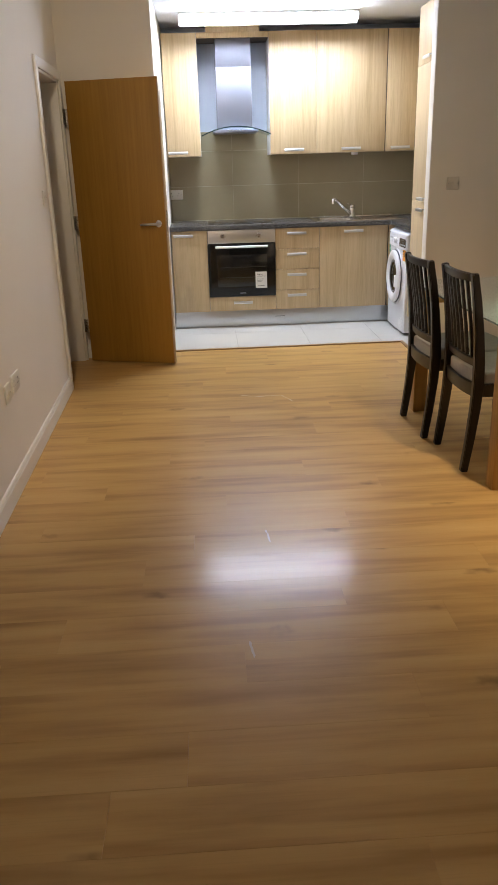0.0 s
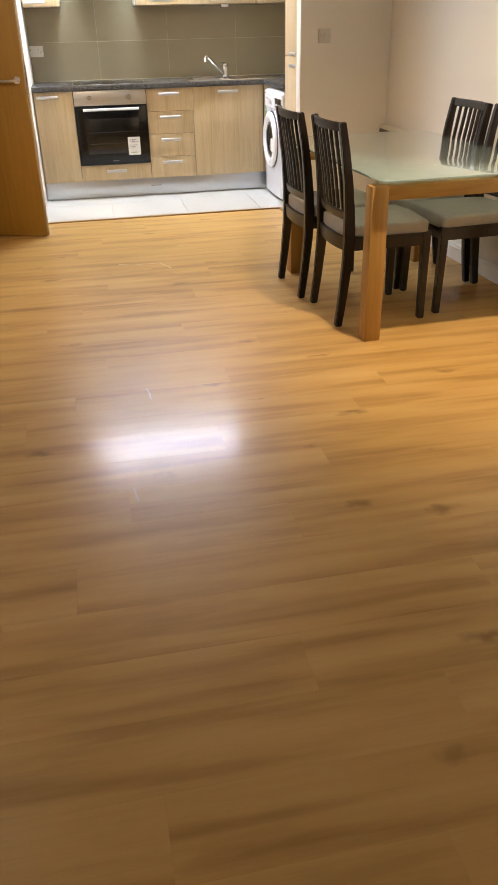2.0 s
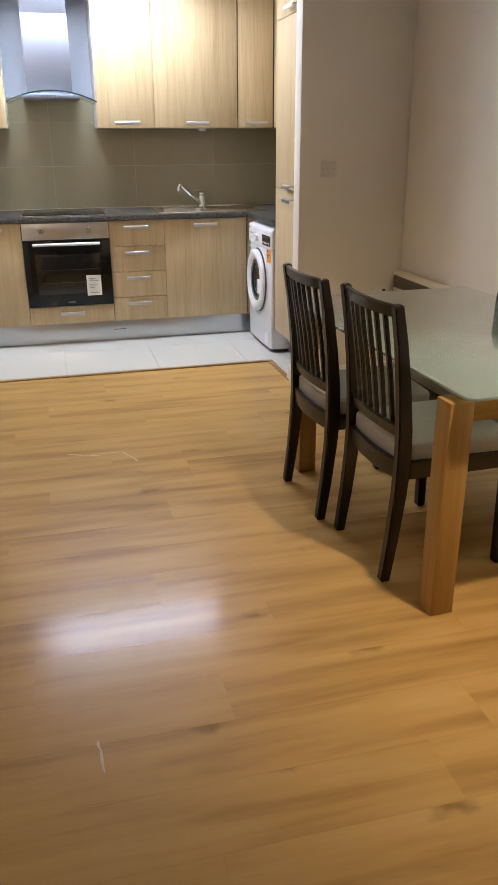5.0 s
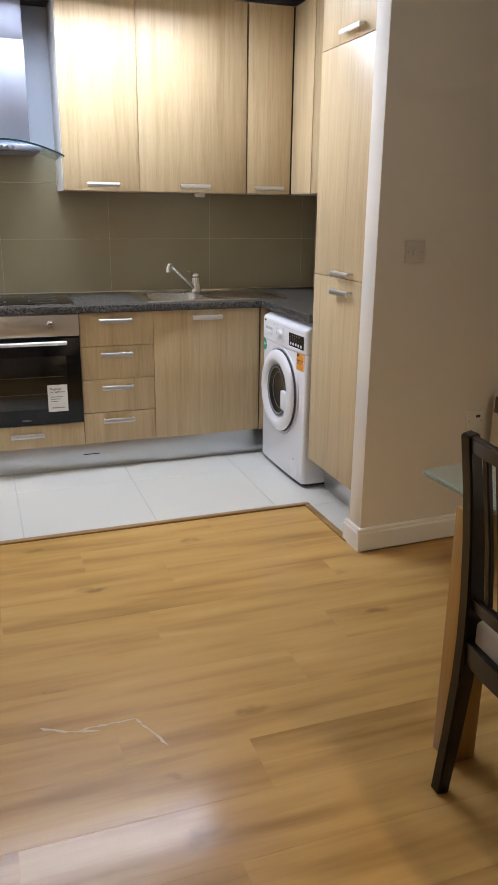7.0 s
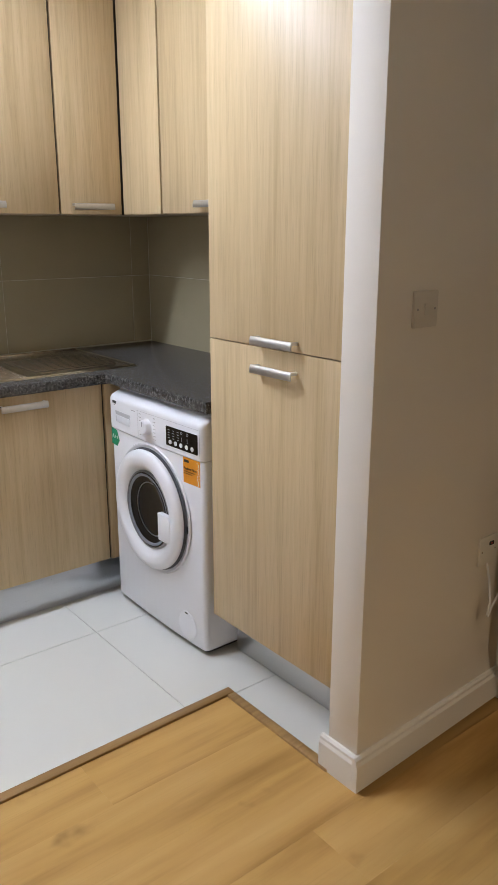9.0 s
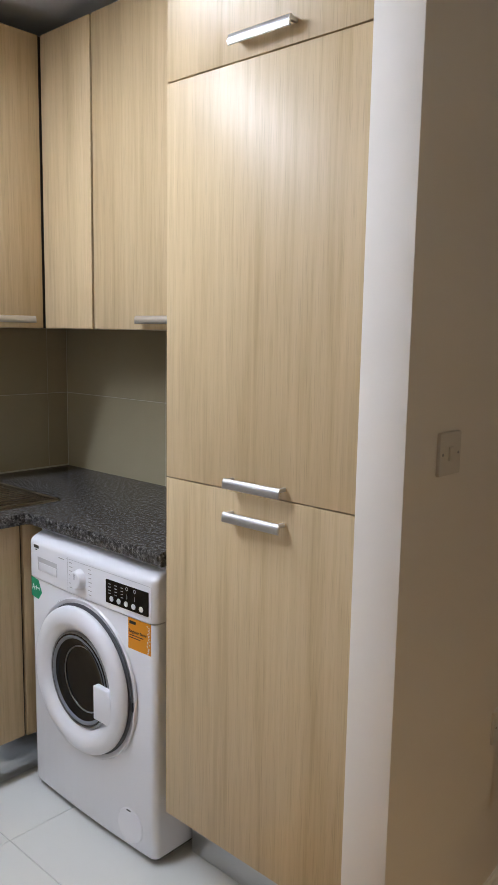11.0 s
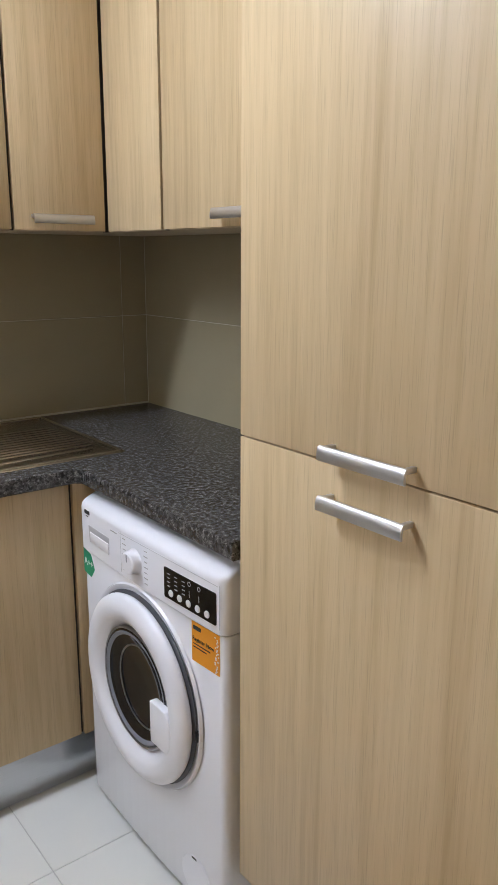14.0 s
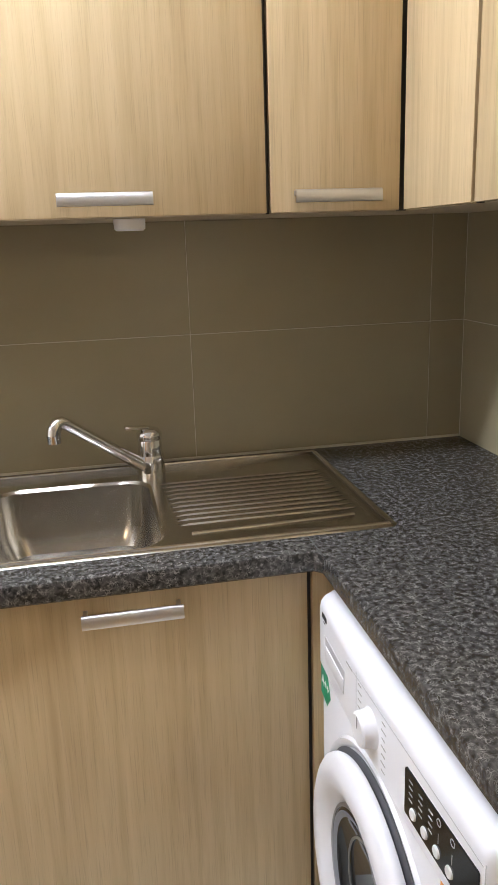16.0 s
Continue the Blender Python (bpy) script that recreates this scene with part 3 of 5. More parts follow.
wall_plate("double_socket", (west_x(3.82), 3.82, 0.485), FACE_EAST, 0.146, 0.086, "white double socket low on the wall", M_SOCKET, sockets=2)
wall_plate("kitchen_socket", (0.485, YN - 0.009, 1.15), FACE_SOUTH, 0.146, 0.086, "white double socket on the tiled splashback", M_SOCKET, sockets=2)


# ---- kitchen cabinets ----
FRONT_Y, BASE_Z0, BASE_Z1, WT_Z = 7.215, 0.148, 0.866, 0.906
WALL_Y, WALL_Z0, WALL_Z1 = 7.49, 1.480, 2.46
EAST_X, TALL_X = 2.665, 2.412
G = 0.0016


def bar_handle(parent, at, turn, material, length=0.172):
    """A straight bar with a rounded lip on two set-back feet; its local x runs along the bar."""
    base = Matrix.Translation(at) @ turn
    h = length / 2
    lip = [(0.0115, 0.0220), (0.0115, 0.0255), (0.009, 0.0285), (0.002, 0.0305), (-0.006, 0.0315), (-0.0115, 0.0300), (-0.0125, 0.0275), (-0.011, 0.0260), (-0.004, 0.0265), (0.004, 0.0255), (0.008, 0.0225)]
    bm = bmesh.new()
    ends = [[bm.verts.new((x, y, d)) for y, d in lip] for x in (-h, h)]
    k = len(lip)
    for i in range(k):
        bm.faces.new((ends[0][i], ends[0][(i + 1) % k], ends[1][(i + 1) % k], ends[1][i]))
    bm.faces.new(ends[0])
    bm.faces.new(ends[1][::-1])
    for x in (-h + 0.003, h - 0.011):
        box(x, x + 0.008, 0.0015, 0.0105, 0.0, 0.0265, 0.001, bm=bm)
    bmesh.ops.transform(bm, matrix=base, verts=bm.verts)
    return part("handle", bm, material, parent, "satin aluminium bar handle")


def front_panel(name, parent, facing, a0, a1, at, z0, z1, handle=None):
    """A cabinet front; facing 'south' spans x and stands at y = at, 'west' spans y and stands at x = at."""
    if facing == "south":
        bm = box(a0 + G, a1 - G, at, at + 0.018, z0 + G, z1 - G, 0.0012)
    else:
        bm = box(at, at + 0.018, a0 + G, a1 - G, z0 + G, z1 - G, 0.0012)
    ob = part(name, bm, M_FRONT, parent)
    if handle:
        mid, z = handle
        if facing == "south":
            bar_handle(ob, (mid, at, z), FACE_SOUTH, M_ALU)
        else:
            bar_handle(ob, (at, mid, z), FACE_WEST, M_ALUY)
    return ob


def carcass(parent, x0, x1, y0, y1, z0, z1, material=None):
    return part("body", box(x0 + 0.001, x1 - 0.001, y0 + 0.001, y1 - 0.001, z0, z1, 0.001), material or M_SHADED_BOARD, parent)


def shade_strip(parent, x0, x1, y0, y1, z0, z1):
    # Solid dark strip in place of the shade in an open gap.
    return part("gap_shade", box(x0, x1, y0, y1, z0, z1), M_SHADOWGAP, parent)


def cabinet(name, at, label, group):
    return thing(name, at, label, "cabinet", group)


# base units along the back wall
u = cabinet("base_cabinet", (0.61, 7.5, BASE_Z0), "narrow light oak base cabinet with one door", "base cabinets")
carcass(u, XK + 0.008, 0.766, FRONT_Y + 0.02, YN - 0.01, BASE_Z0, BASE_Z1)
front_panel("door", u, "south", XK + 0.008, 0.766, FRONT_Y, BASE_Z0, BASE_Z1, (0.557, 0.826))

u = cabinet("oven_housing", (1.07, 7.5, BASE_Z0), "light oak oven housing with a flap under the oven", "base cabinets")
carcass(u, 0.766, 1.370, FRONT_Y + 0.03, YN - 0.01, BASE_Z0, BASE_Z1)
front_panel("flap", u, "south", 0.766, 1.370, FRONT_Y, BASE_Z0, 0.277, (1.068, 0.226))

u = cabinet("drawer_cabinet", (1.568, 7.5, BASE_Z0), "light oak cabinet with four drawers", "base cabinets")
carcass(u, 1.370, 1.766, FRONT_Y + 0.02, YN - 0.01, BASE_Z0, BASE_Z1)
for z0, z1 in ((0.148, 0.322), (0.322, 0.506), (0.506, 0.686), (0.686, 0.866)):
    front_panel("drawer", u, "south", 1.370, 1.766, FRONT_Y, z0, z1, (1.560, z1 - 0.045))

u = cabinet("sink_cabinet", (2.06, 7.5, BASE_Z0), "wide light oak cabinet under the sink", "base cabinets")
carcass(u, 1.766, 2.380, FRONT_Y + 0.02, YN - 0.01, BASE_Z0, 0.66)
front_panel("door", u, "south", 1.766, 2.382, FRONT_Y, BASE_Z0, BASE_Z1, (2.068, 0.824))
shade_strip(u, 2.382, 2.389, FRONT_Y + 0.010, FRONT_Y + 0.05, BASE_Z0, BASE_Z1)
part("filler", box(2.389, 2.470, FRONT_Y - 0.004, FRONT_Y + 0.03, BASE_Z0, BASE_Z1, 0.001), M_FRONT, u)

pl = thing("plinth", (1.4, 7.26, 0), "brushed aluminium plinth under the base cabinets", "plinth")
part("board", box(XK + 0.002, 2.46, 7.245, 7.262, 0.002, BASE_Z0 - 0.002, 0.002), M_KICK, pl)
part("vent", box(1.36, 1.45, 7.2435, 7.2448, 0.078, 0.083), M_INK, pl)
part("lip", box(XK + 0.002, 2.46, 7.2435, 7.2448, 0.002, 0.006, 0.0003), M_SHADE, pl)

# worktop: one L-shaped slab with a cut-out for the sink bowl
BOWL = (1.80, 2.135, 7.285, 7.685)


def worktop():
    ob = thing("worktop", (1.7, 7.5, WT_Z), "dark speckled stone-effect laminate worktop, L-shaped", "worktop")
    zt, zb = WT_Z, WT_Z - 0.039
    bx0, bx1, by0, by1 = BOWL[0] - 0.004, BOWL[1] + 0.004, BOWL[2] - 0.004, BOWL[3] + 0.004
    front, y_end, back, east = 7.188, 6.557, YN - 0.010, XR - 0.002
    bm = bmesh.new()

    def outline(c, z):
        pts = [(XK + 0.002, front + c), (2.385 + 0.4 * c, front + c), (2.397 + c, front - 0.012 + 0.4 * c), (2.397 + c, y_end), (east, y_end), (east, back), (XK + 0.002, back)]
        return [bm.verts.new((x, y, z)) for x, y in pts]

    def hole(z):
        return [bm.verts.new((x, y, z)) for x, y in ((bx0, by0), (bx1, by0), (bx1, by1), (bx0, by1))]

    layers = [outline(0.004, zb), outline(0.0, zb + 0.004), outline(0.0, zt - 0.006), outline(0.0018, zt - 0.0018), outline(0.006, zt)]
    holes = [hole(zb), hole(zt)]
    for rows_ in (layers, holes):
        for a, b in zip(rows_, rows_[1:]):
            for k in range(len(a)):
                bm.faces.new((a[k], a[(k + 1) % len(a)], b[(k + 1) % len(b)], b[k]))
    for o_, h_ in ((layers[0], holes[0]), (layers[-1], holes[1])):
        es = [bm.edges.get((r[k], r[(k + 1) % len(r)])) for r in (o_, h_) for k in range(len(r))]
        bmesh.ops.triangle_fill(bm, use_beauty=True, edges=es)
    part("slab", bm, M_WORKTOP, ob)
    part("seam", box(2.3945, 2.3965, front + 0.002, 7.70, WT_Z, WT_Z + 0.0006), M_INK, ob)
    part("sealant", box(XK + 0.01, XR - 0.01, YN - 0.013, YN - 0.009, WT_Z - 0.001, WT_Z + 0.006, 0.001), M_SPLASHGROUT, ob, "pale sealant bead")
    part("sealant", box(XR - 0.005, XR - 0.001, 6.56, YN - 0.014, WT_Z - 0.001, WT_Z + 0.006, 0.001), M_SPLASHGROUT, ob, "pale sealant bead")
    return ob


worktop()

# hob set on the worktop
hob = thing("hob", (1.07, 7.54, WT_Z), "black glass electric hob set into the worktop", "hob")
part("glass", prism(rounded(0.585, 0.51, 0.008), 0.005, Matrix.Translation((1.072, 7.537, WT_Z + 0.0005)), 0.0015), M_BLACKGLASS, hob)
part("frame", prism(rounded(0.592, 0.516, 0.010), 0.003, Matrix.Translation((1.072, 7.537, WT_Z - 0.0005)), 0.001), M_STEEL, hob, "thin steel rim")
for hx, hy, hr in ((0.93, 7.42, 0.09), (1.21, 7.42, 0.075), (0.93, 7.66, 0.075), (1.21, 7.66, 0.09)):
    part("cooking_zone", lathe([(hr - 0.002, WT_Z + 0.0056), (hr - 0.002, WT_Z + 0.0062), (hr, WT_Z + 0.0062), (hr, WT_Z + 0.0056)], Matrix.Translation((hx, hy, 0)), 48), M_GREYPL, hob)


# built-in oven
def oven():
    x0, x1 = 0.770, 1.367
    ob = thing("oven", (1.068, 7.3, 0.28), "built-in electric oven with black glass door and steel panel", "oven")
    part("panel", box(x0, x1, FRONT_Y - 0.018, FRONT_Y + 0.028, 0.752, 0.864, 0.003), M_PANEL, ob, "brushed steel control panel")
    for kx in (0.900, 1.222):
        k = lathe([(0, 0.026), (0.014, 0.026), (0.0165, 0.023), (0.019, 0.004), (0.022, 0.0), (0, 0)], south(kx, FRONT_Y - 0.018, 0.815), 32)
        knob = part("knob", k, M_STEEL, ob, "round steel control knob")
        part("pointer", box(kx - 0.0012, kx + 0.0012, FRONT_Y - 0.0452, FRONT_Y - 0.0435, 0.817, 0.829), M_INK, knob)
        for a in range(0, 300, 50):
            r = radians(a + 30)
            part("mark", box(kx + 0.029 * math.sin(r) - 0.0015, kx + 0.029 * math.sin(r) + 0.0015, FRONT_Y - 0.0187, FRONT_Y - 0.0181, 0.815 - 0.029 * math.cos(r) - 0.0015, 0.815 - 0.029 * math.cos(r) + 0.0015), M_INK, ob)
    door = part("door", box(x0, x1, FRONT_Y - 0.020, FRONT_Y + 0.026, 0.283, 0.745, 0.003), M_BLACKGLASS, ob, "black glass oven door")
    part("window", box(x0 + 0.075, x1 - 0.075, FRONT_Y - 0.0215, FRONT_Y - 0.0203, 0.370, 0.650, 0.0003), M_OVENWIN, door)
    for z in (0.45, 0.54):
        part("rack", box(x0 + 0.095, x1 - 0.095, FRONT_Y - 0.0221, FRONT_Y - 0.0217, z, z + 0.004), M_RACK, door)
    hz = 0.722
    h = tube([(x0 + 0.065, FRONT_Y - 0.052, hz), (x1 - 0.070, FRONT_Y - 0.052, hz)], 0.011, 14)
    hd = part("handle", h, M_ALU, door, "long brushed steel bar handle")
    for hx in (x0 + 0.085, x1 - 0.09):
        part("bracket", tube([(hx, FRONT_Y - 0.020, hz), (hx, FRONT_Y - 0.045, hz)], 0.008, 10), M_ALU, hd)
    part("maker_mark", box(1.045, 1.095, FRONT_Y - 0.0206, FRONT_Y - 0.0202, 0.308, 0.315), M_GREYPL, door)
    part("gap_fill", box(x0 + 0.004, x1 - 0.004, FRONT_Y - 0.004, FRONT_Y + 0.02, 0.7455, 0.7515), M_BLACKPL, ob)
    card = part("card", box(1.185, 1.288, FRONT_Y - 0.0228, FRONT_Y - 0.0222, 0.352, 0.497), M_PAPER, ob, "white paper card taped to the glass")
    writing("print", "Register", 0.017, south(1.228, FRONT_Y - 0.0230, 0.474), M_INK, card)
    writing("print", "my appliance", 0.014, south(1.2365, FRONT_Y - 0.0230, 0.459), M_INK, card)
    for k in range(3):
        part("print", box(1.20, 1.262 - 0.012 * k, FRONT_Y - 0.0232, FRONT_Y - 0.0229, 0.430 - 0.012 * k, 0.434 - 0.012 * k), M_INKGREY, card)
    part("print", box(1.205, 1.268, FRONT_Y - 0.0232, FRONT_Y - 0.0229, 0.370, 0.376), M_INKGREY, card)


oven()

# wall units along the back wall
for a0, a1, label, mid in ((XK + 0.008, 0.747, "narrow light oak wall cabinet beside the hood", 0.546), (1.364, 1.772, "light oak wall cabinet beside the hood", 1.573), (1.772, 2.389, "wide light oak wall cabinet above the sink", 2.083)):
    u = cabinet("wall_cabinet", ((a0 + a1) / 2, 7.66, WALL_Z0), label, "wall cabinets")
    carcass(u, a0, a1, WALL_Y + 0.02, YN - 0.011, WALL_Z0, WALL_Z1, M_PALEBOARD)
    front_panel("door", u, "south", a0, a1, WALL_Y, WALL_Z0, WALL_Z1, (mid, WALL_Z0 + 0.033))
    if a1 < 0.8:
        part("end_panel", box(a1 - 0.001, a1 + 0.001, WALL_Y + 0.0185, YN - 0.011, WALL_Z0, 2.412), M_TRIM, u, "white laminate end panel")
    elif a0 < 1.4:
        part("end_panel", box(a0 - 0.001, a0 + 0.001, WALL_Y + 0.0185, YN - 0.011, WALL_Z0, 2.412), M_TRIM, u, "white laminate end panel")
u = cabinet("corner_wall_cabinet", (2.7, 7.6, WALL_Z0), "light oak corner wall cabinet with two fronts", "wall cabinets")
cb = box(2.390, EAST_X + 0.02, WALL_Y + 0.02, YN - 0.011, WALL_Z0, WALL_Z1)
box(EAST_X + 0.02, XR - 0.011, 7.205, YN - 0.011, WALL_Z0, WALL_Z1, bm=cb)
part("body", cb, M_PALEBOARD, u)
front_panel("door", u, "south", 2.395, EAST_X - 0.006, WALL_Y, WALL_Z0, WALL_Z1, (2.525, WALL_Z0 + 0.031))
shade_strip(u, EAST_X - 0.006, EAST_X + 0.012, WALL_Y + 0.012, WALL_Y + 0.0195, WALL_Z0, WALL_Z1)
shade_strip(u, 2.3895, 2.3945, WALL_Y + 0.010, WALL_Y + 0.0195, WALL_Z0, WALL_Z1)
front_panel("panel", u, "west", 7.208, WALL_Y - 0.001, EAST_X, WALL_Z0, WALL_Z1)
u = cabinet("wall_cabinet", (2.82, 6.88, WALL_Z0), "light oak wall cabinet above the washing machine", "wall cabinets")
carcass(u, EAST_X + 0.02, XR - 0.011, 6.56, 7.204, WALL_Z0, WALL_Z1, M_PALEBOARD)
front_panel("door", u, "west", 6.60, 7.200, EAST_X, WALL_Z0, WALL_Z1, (6.868, WALL_Z0 + 0.031))
shade_strip(u, EAST_X + 0.010, EAST_X + 0.0195, 7.199, 7.209, WALL_Z0, WALL_Z1)
bp_ = thing("bridging_panel", (1.055, 7.6, 2.415), "light oak panel bridging the gap above the hood", "panel")
part("board", box(0.7485, 1.3625, WALL_Y + 0.002, WALL_Y + 0.020, 2.415, 2.459, 0.001), M_FRONT, bp_)
part("upper_board", box(0.830, 1.285, WALL_Y + 0.002, WALL_Y + 0.020, 2.459, CEIL - 0.001, 0.001), M_FRONT, bp_)
part("underside", box(0.7485, 1.3625, WALL_Y + 0.021, YN - 0.012, 2.415, 2.433), M_SHADED_BOARD, bp_)

# tall fridge housing
u = cabinet("tall_cabinet", (2.7, 6.25, 0.17), "tall light oak cabinet with three doors", "tall cabinet")
carcass(u, TALL_X + 0.02, XR - 0.003, PIER_Y1 + 0.002, 6.553, 0.172, WALL_Z1, M_PALEBOARD)
for z0, z1, hz in ((0.172, 1.108, 1.048), (1.108, 2.062, 1.128), (2.062, 2.46, 2.100)):
    front_panel("door", u, "west", PIER_Y1 + 0.004, 6.553, TALL_X, z0, z1, (6.236, hz))
tp = thing("plinth", (2.52, 6.25, 0), "brushed aluminium plinth under the tall cabinet", "plinth")
part("board", box(2.512, 2.528, PIER_Y1 + 0.002, 6.553, 0.002, 0.170, 0.002), M_ALUY, tp)


# ---- cooker hood ----
def hood():
    ob = thing("cooker_hood", (1.06, 7.65, 1.64), "steel chimney hood with a curved glass canopy", "cooker hood")
    part("chimney", box(0.905, 1.208, 7.535, YN - 0.012, 2.195, 2.414, 0.002), M_HOOD, ob, "upper steel flue cover")
    part("lower_chimney", box(0.903, 1.210, 7.530, YN - 0.012, 1.700, 2.196, 0.002), M_HOOD, ob, "lower steel flue cover")
    bm = bmesh.new()
    n = 24
    rows = []
    for k in range(n + 1):
        s = -1 + 2 * k / n
        x = 1.062 + 0.303 * s
        z = 1.712 - 0.070 * s * s
        rows.append([bm.verts.new((x, 7.375 + 0.02 * s * s, z)), bm.verts.new((x, 7.815, z)), bm.verts.new((x, 7.815, z + 0.007)), bm.verts.new((x, 7.375 + 0.02 * s * s, z + 0.007))])
    for a, b in zip(rows, rows[1:]):
        for i in range(4):
            bm.faces.new((a[i], a[(i + 1) % 4], b[(i + 1) % 4], b[i]))
    bm.faces.new(rows[0])
    bm.faces.new(rows[-1][::-1])
    can = part("canopy", bm, M_HOODGLASS, ob, "curved greenish glass canopy")
    can.visible_shadow = False
    eb = bmesh.new()
    rows = []
    for k in range(n + 1):
        s = -1 + 2 * k / n
        x, y, z = 1.062 + 0.303 * s, 7.3735 + 0.02 * s * s, 1.711 - 0.070 * s * s
        rows.append([eb.verts.new((x, y - 0.002, z)), eb.verts.new((x, y + 0.0012, z)), eb.verts.new((x, y + 0.0012, z + 0.009)), eb.verts.new((x, y - 0.002, z + 0.009))])
    for a, b in zip(rows, rows[1:]):
        for i in range(4):
            eb.faces.new((a[i], a[(i + 1) % 4], b[(i + 1) % 4], b[i]))
    eb.faces.new(rows[0])
    eb.faces.new(rows[-1][::-1])
    part("polished_edge", eb, M_EDGEGLASS, can, "dark green polished glass edge")
    part("body", box(0.865, 1.255, 7.415, 7.81, 1.668, 1.698, 0.004), M_HOOD, ob)
    part("filter", box(0.880, 1.240, 7.44, 7.79, 1.664, 1.6685, 0.001), M_GREYPL, ob, "metal grease filter")
    for k in range(5):
        part("button", lathe([(0, 0.004), (0.005, 0.004), (0.006, 0)], south(1.005 + 0.028 * k, 7.4145, 1.684), 14), M_CHROME, ob)


hood()


# ---- kitchen tube light ----
def tube_light():
    at = (1.336, 7.10, CEIL)
    ob = thing("tube_light", at, "long white fluorescent tube light, switched on", "ceiling light")
    m = Matrix.Translation((at[0], at[1], 0)) @ Matrix.Rotation(radians(1.0), 4, "Z")

    def put(name, bm, mat_, label=""):
        bmesh.ops.transform(bm, matrix=m, verts=bm.verts)
        return part(name, bm, mat_, ob, label)

    put("housing", box(-0.722, 0.722, -0.050, 0.050, CEIL - 0.026, CEIL - 0.0005, 0.004), M_TRIM, "white metal housing")
    lengthwise = Matrix(((0, 0, 1, 0), (1, 0, 0, 0), (0, 1, 0, 0), (0, 0, 0, 1)))
    put("diffuser", prism(rounded(0.086, 0.046, 0.014), 1.416, Matrix.Translation((-0.708, 0, CEIL - 0.0495)) @ lengthwise), M_TUBE, "glowing white diffuser")
    # Added strip, no known part of the fitting; it cuts light towards the cabinets.
    put("light_block", box(-0.720, 0.720, 0.0505, 0.0545, CEIL - 0.090, CEIL - 0.001, 0.001), M_TRIM, "added white strip that holds light off the cabinets")
    for s in (-1, 1):
        put("end_cap", box(s * 0.708, s * 0.722, -0.046, 0.046, CEIL - 0.074, CEIL - 0.0265, 0.004), M_PLASTIC)


tube_light()


# ---- sink and tap ----
def sink():
    ob = thing("sink", (2.1, 7.5, WT_Z), "stainless steel sink with a ribbed drainer", "sink")
    x0, x1, y0, y1 = 1.742, 2.572, 7.262, 7.806
    bx0, bx1, by0, by1 = BOWL
    z = WT_Z + 0.003
    bm = bmesh.new()
    def ring(w, h, r, zz, cx, cy, n=6):
        return [bm.verts.new((cx + x, cy + y, zz)) for x, y in rounded(w, h, r, n)]
    cx, cy = (bx0 + bx1) / 2, (by0 + by1) / 2
    w, h = bx1 - bx0, by1 - by0
    rows = [ring(w + 0.012, h + 0.012, 0.062, z, cx, cy), ring(w, h, 0.058, z - 0.006, cx, cy), ring(w - 0.012, h - 0.012, 0.056, z - 0.10, cx, cy), ring(w - 0.05, h - 0.05, 0.05, z - 0.145, cx, cy), ring(w - 0.09, h - 0.09, 0.04, z - 0.152, cx, cy)]
    for a, b in zip(rows, rows[1:]):
        for k in range(len(a)):
            bm.faces.new((a[k], a[(k + 1) % len(a)], b[(k + 1) % len(b)], b[k]))
    bm.faces.new(rows[-1])
    part("bowl", bm, M_SINK, ob, "deep pressed bowl")
    deck = bmesh.new()
    outer = [deck.verts.new((x0 + (x1 - x0) / 2 + x, (y0 + y1) / 2 + y, z)) for x, y in rounded(x1 - x0, y1 - y0, 0.02, 6)]
    inner = [deck.verts.new((cx + x, cy + y, z)) for x, y in rounded(w + 0.012, h + 0.012, 0.062, 6)]
    e = [deck.edges.new((r[k], r[(k + 1) % len(r)])) for r in (outer, inner) for k in range(len(r))]
    bmesh.ops.triangle_fill(deck, use_beauty=True, edges=e)
    lip = [deck.verts.new((v.co.x + (0.003 if v.co.x > 2.15 else -0.003), v.co.y + (0.003 if v.co.y > 7.5 else -0.003), WT_Z + 0.0002)) for v in outer]
    for k in range(len(outer)):
        deck.faces.new((outer[k], outer[(k + 1) % len(outer)], lip[(k + 1) % len(lip)], lip[k]))
    part("deck", deck, M_SINK, ob, "flat rim and drainer deck")
    for k in range(11):
        yy = 7.375 + 0.0265 * k
        a, b = 2.172 - 0.001 * k, 2.528
        rb = bmesh.new()
        pts = [(a, yy), (a + 0.02, yy), (b - 0.02, yy), (b, yy)]
        hs = [0.0, 0.0028, 0.0022, 0.0]
        cs = []
        for (px, py), hh in zip(pts, hs):
            cs.append([rb.verts.new((px, py - 0.006, z)), rb.verts.new((px, py - 0.002, z + hh)), rb.verts.new((px, py + 0.002, z + hh)), rb.verts.new((px, py + 0.006, z))])
        for p, q in zip(cs, cs[1:]):
            for i in range(3):
                rb.faces.new((p[i], p[i + 1], q[i + 1], q[i]))
        part("rib", rb, M_SINK, ob, round_=False)
    for (ax, ay), (bx, by) in (((x0 + 0.012, y0 + 0.010), (x1 - 0.012, y0 + 0.010)), ((x0 + 0.012, y1 - 0.010), (x1 - 0.012, y1 - 0.010)), ((x1 - 0.010, y0 + 0.012), (x1 - 0.010, y1 - 0.012)), ((x0 + 0.010, y0 + 0.012), (x0 + 0.010, y1 - 0.012)), ((2.19, y0 + 0.062), (x1 - 0.06, y0 + 0.075))):
        part("rim_bead", tube([(ax, ay, z), (bx, by, z)], 0.0042, 8), M_SINK, ob)
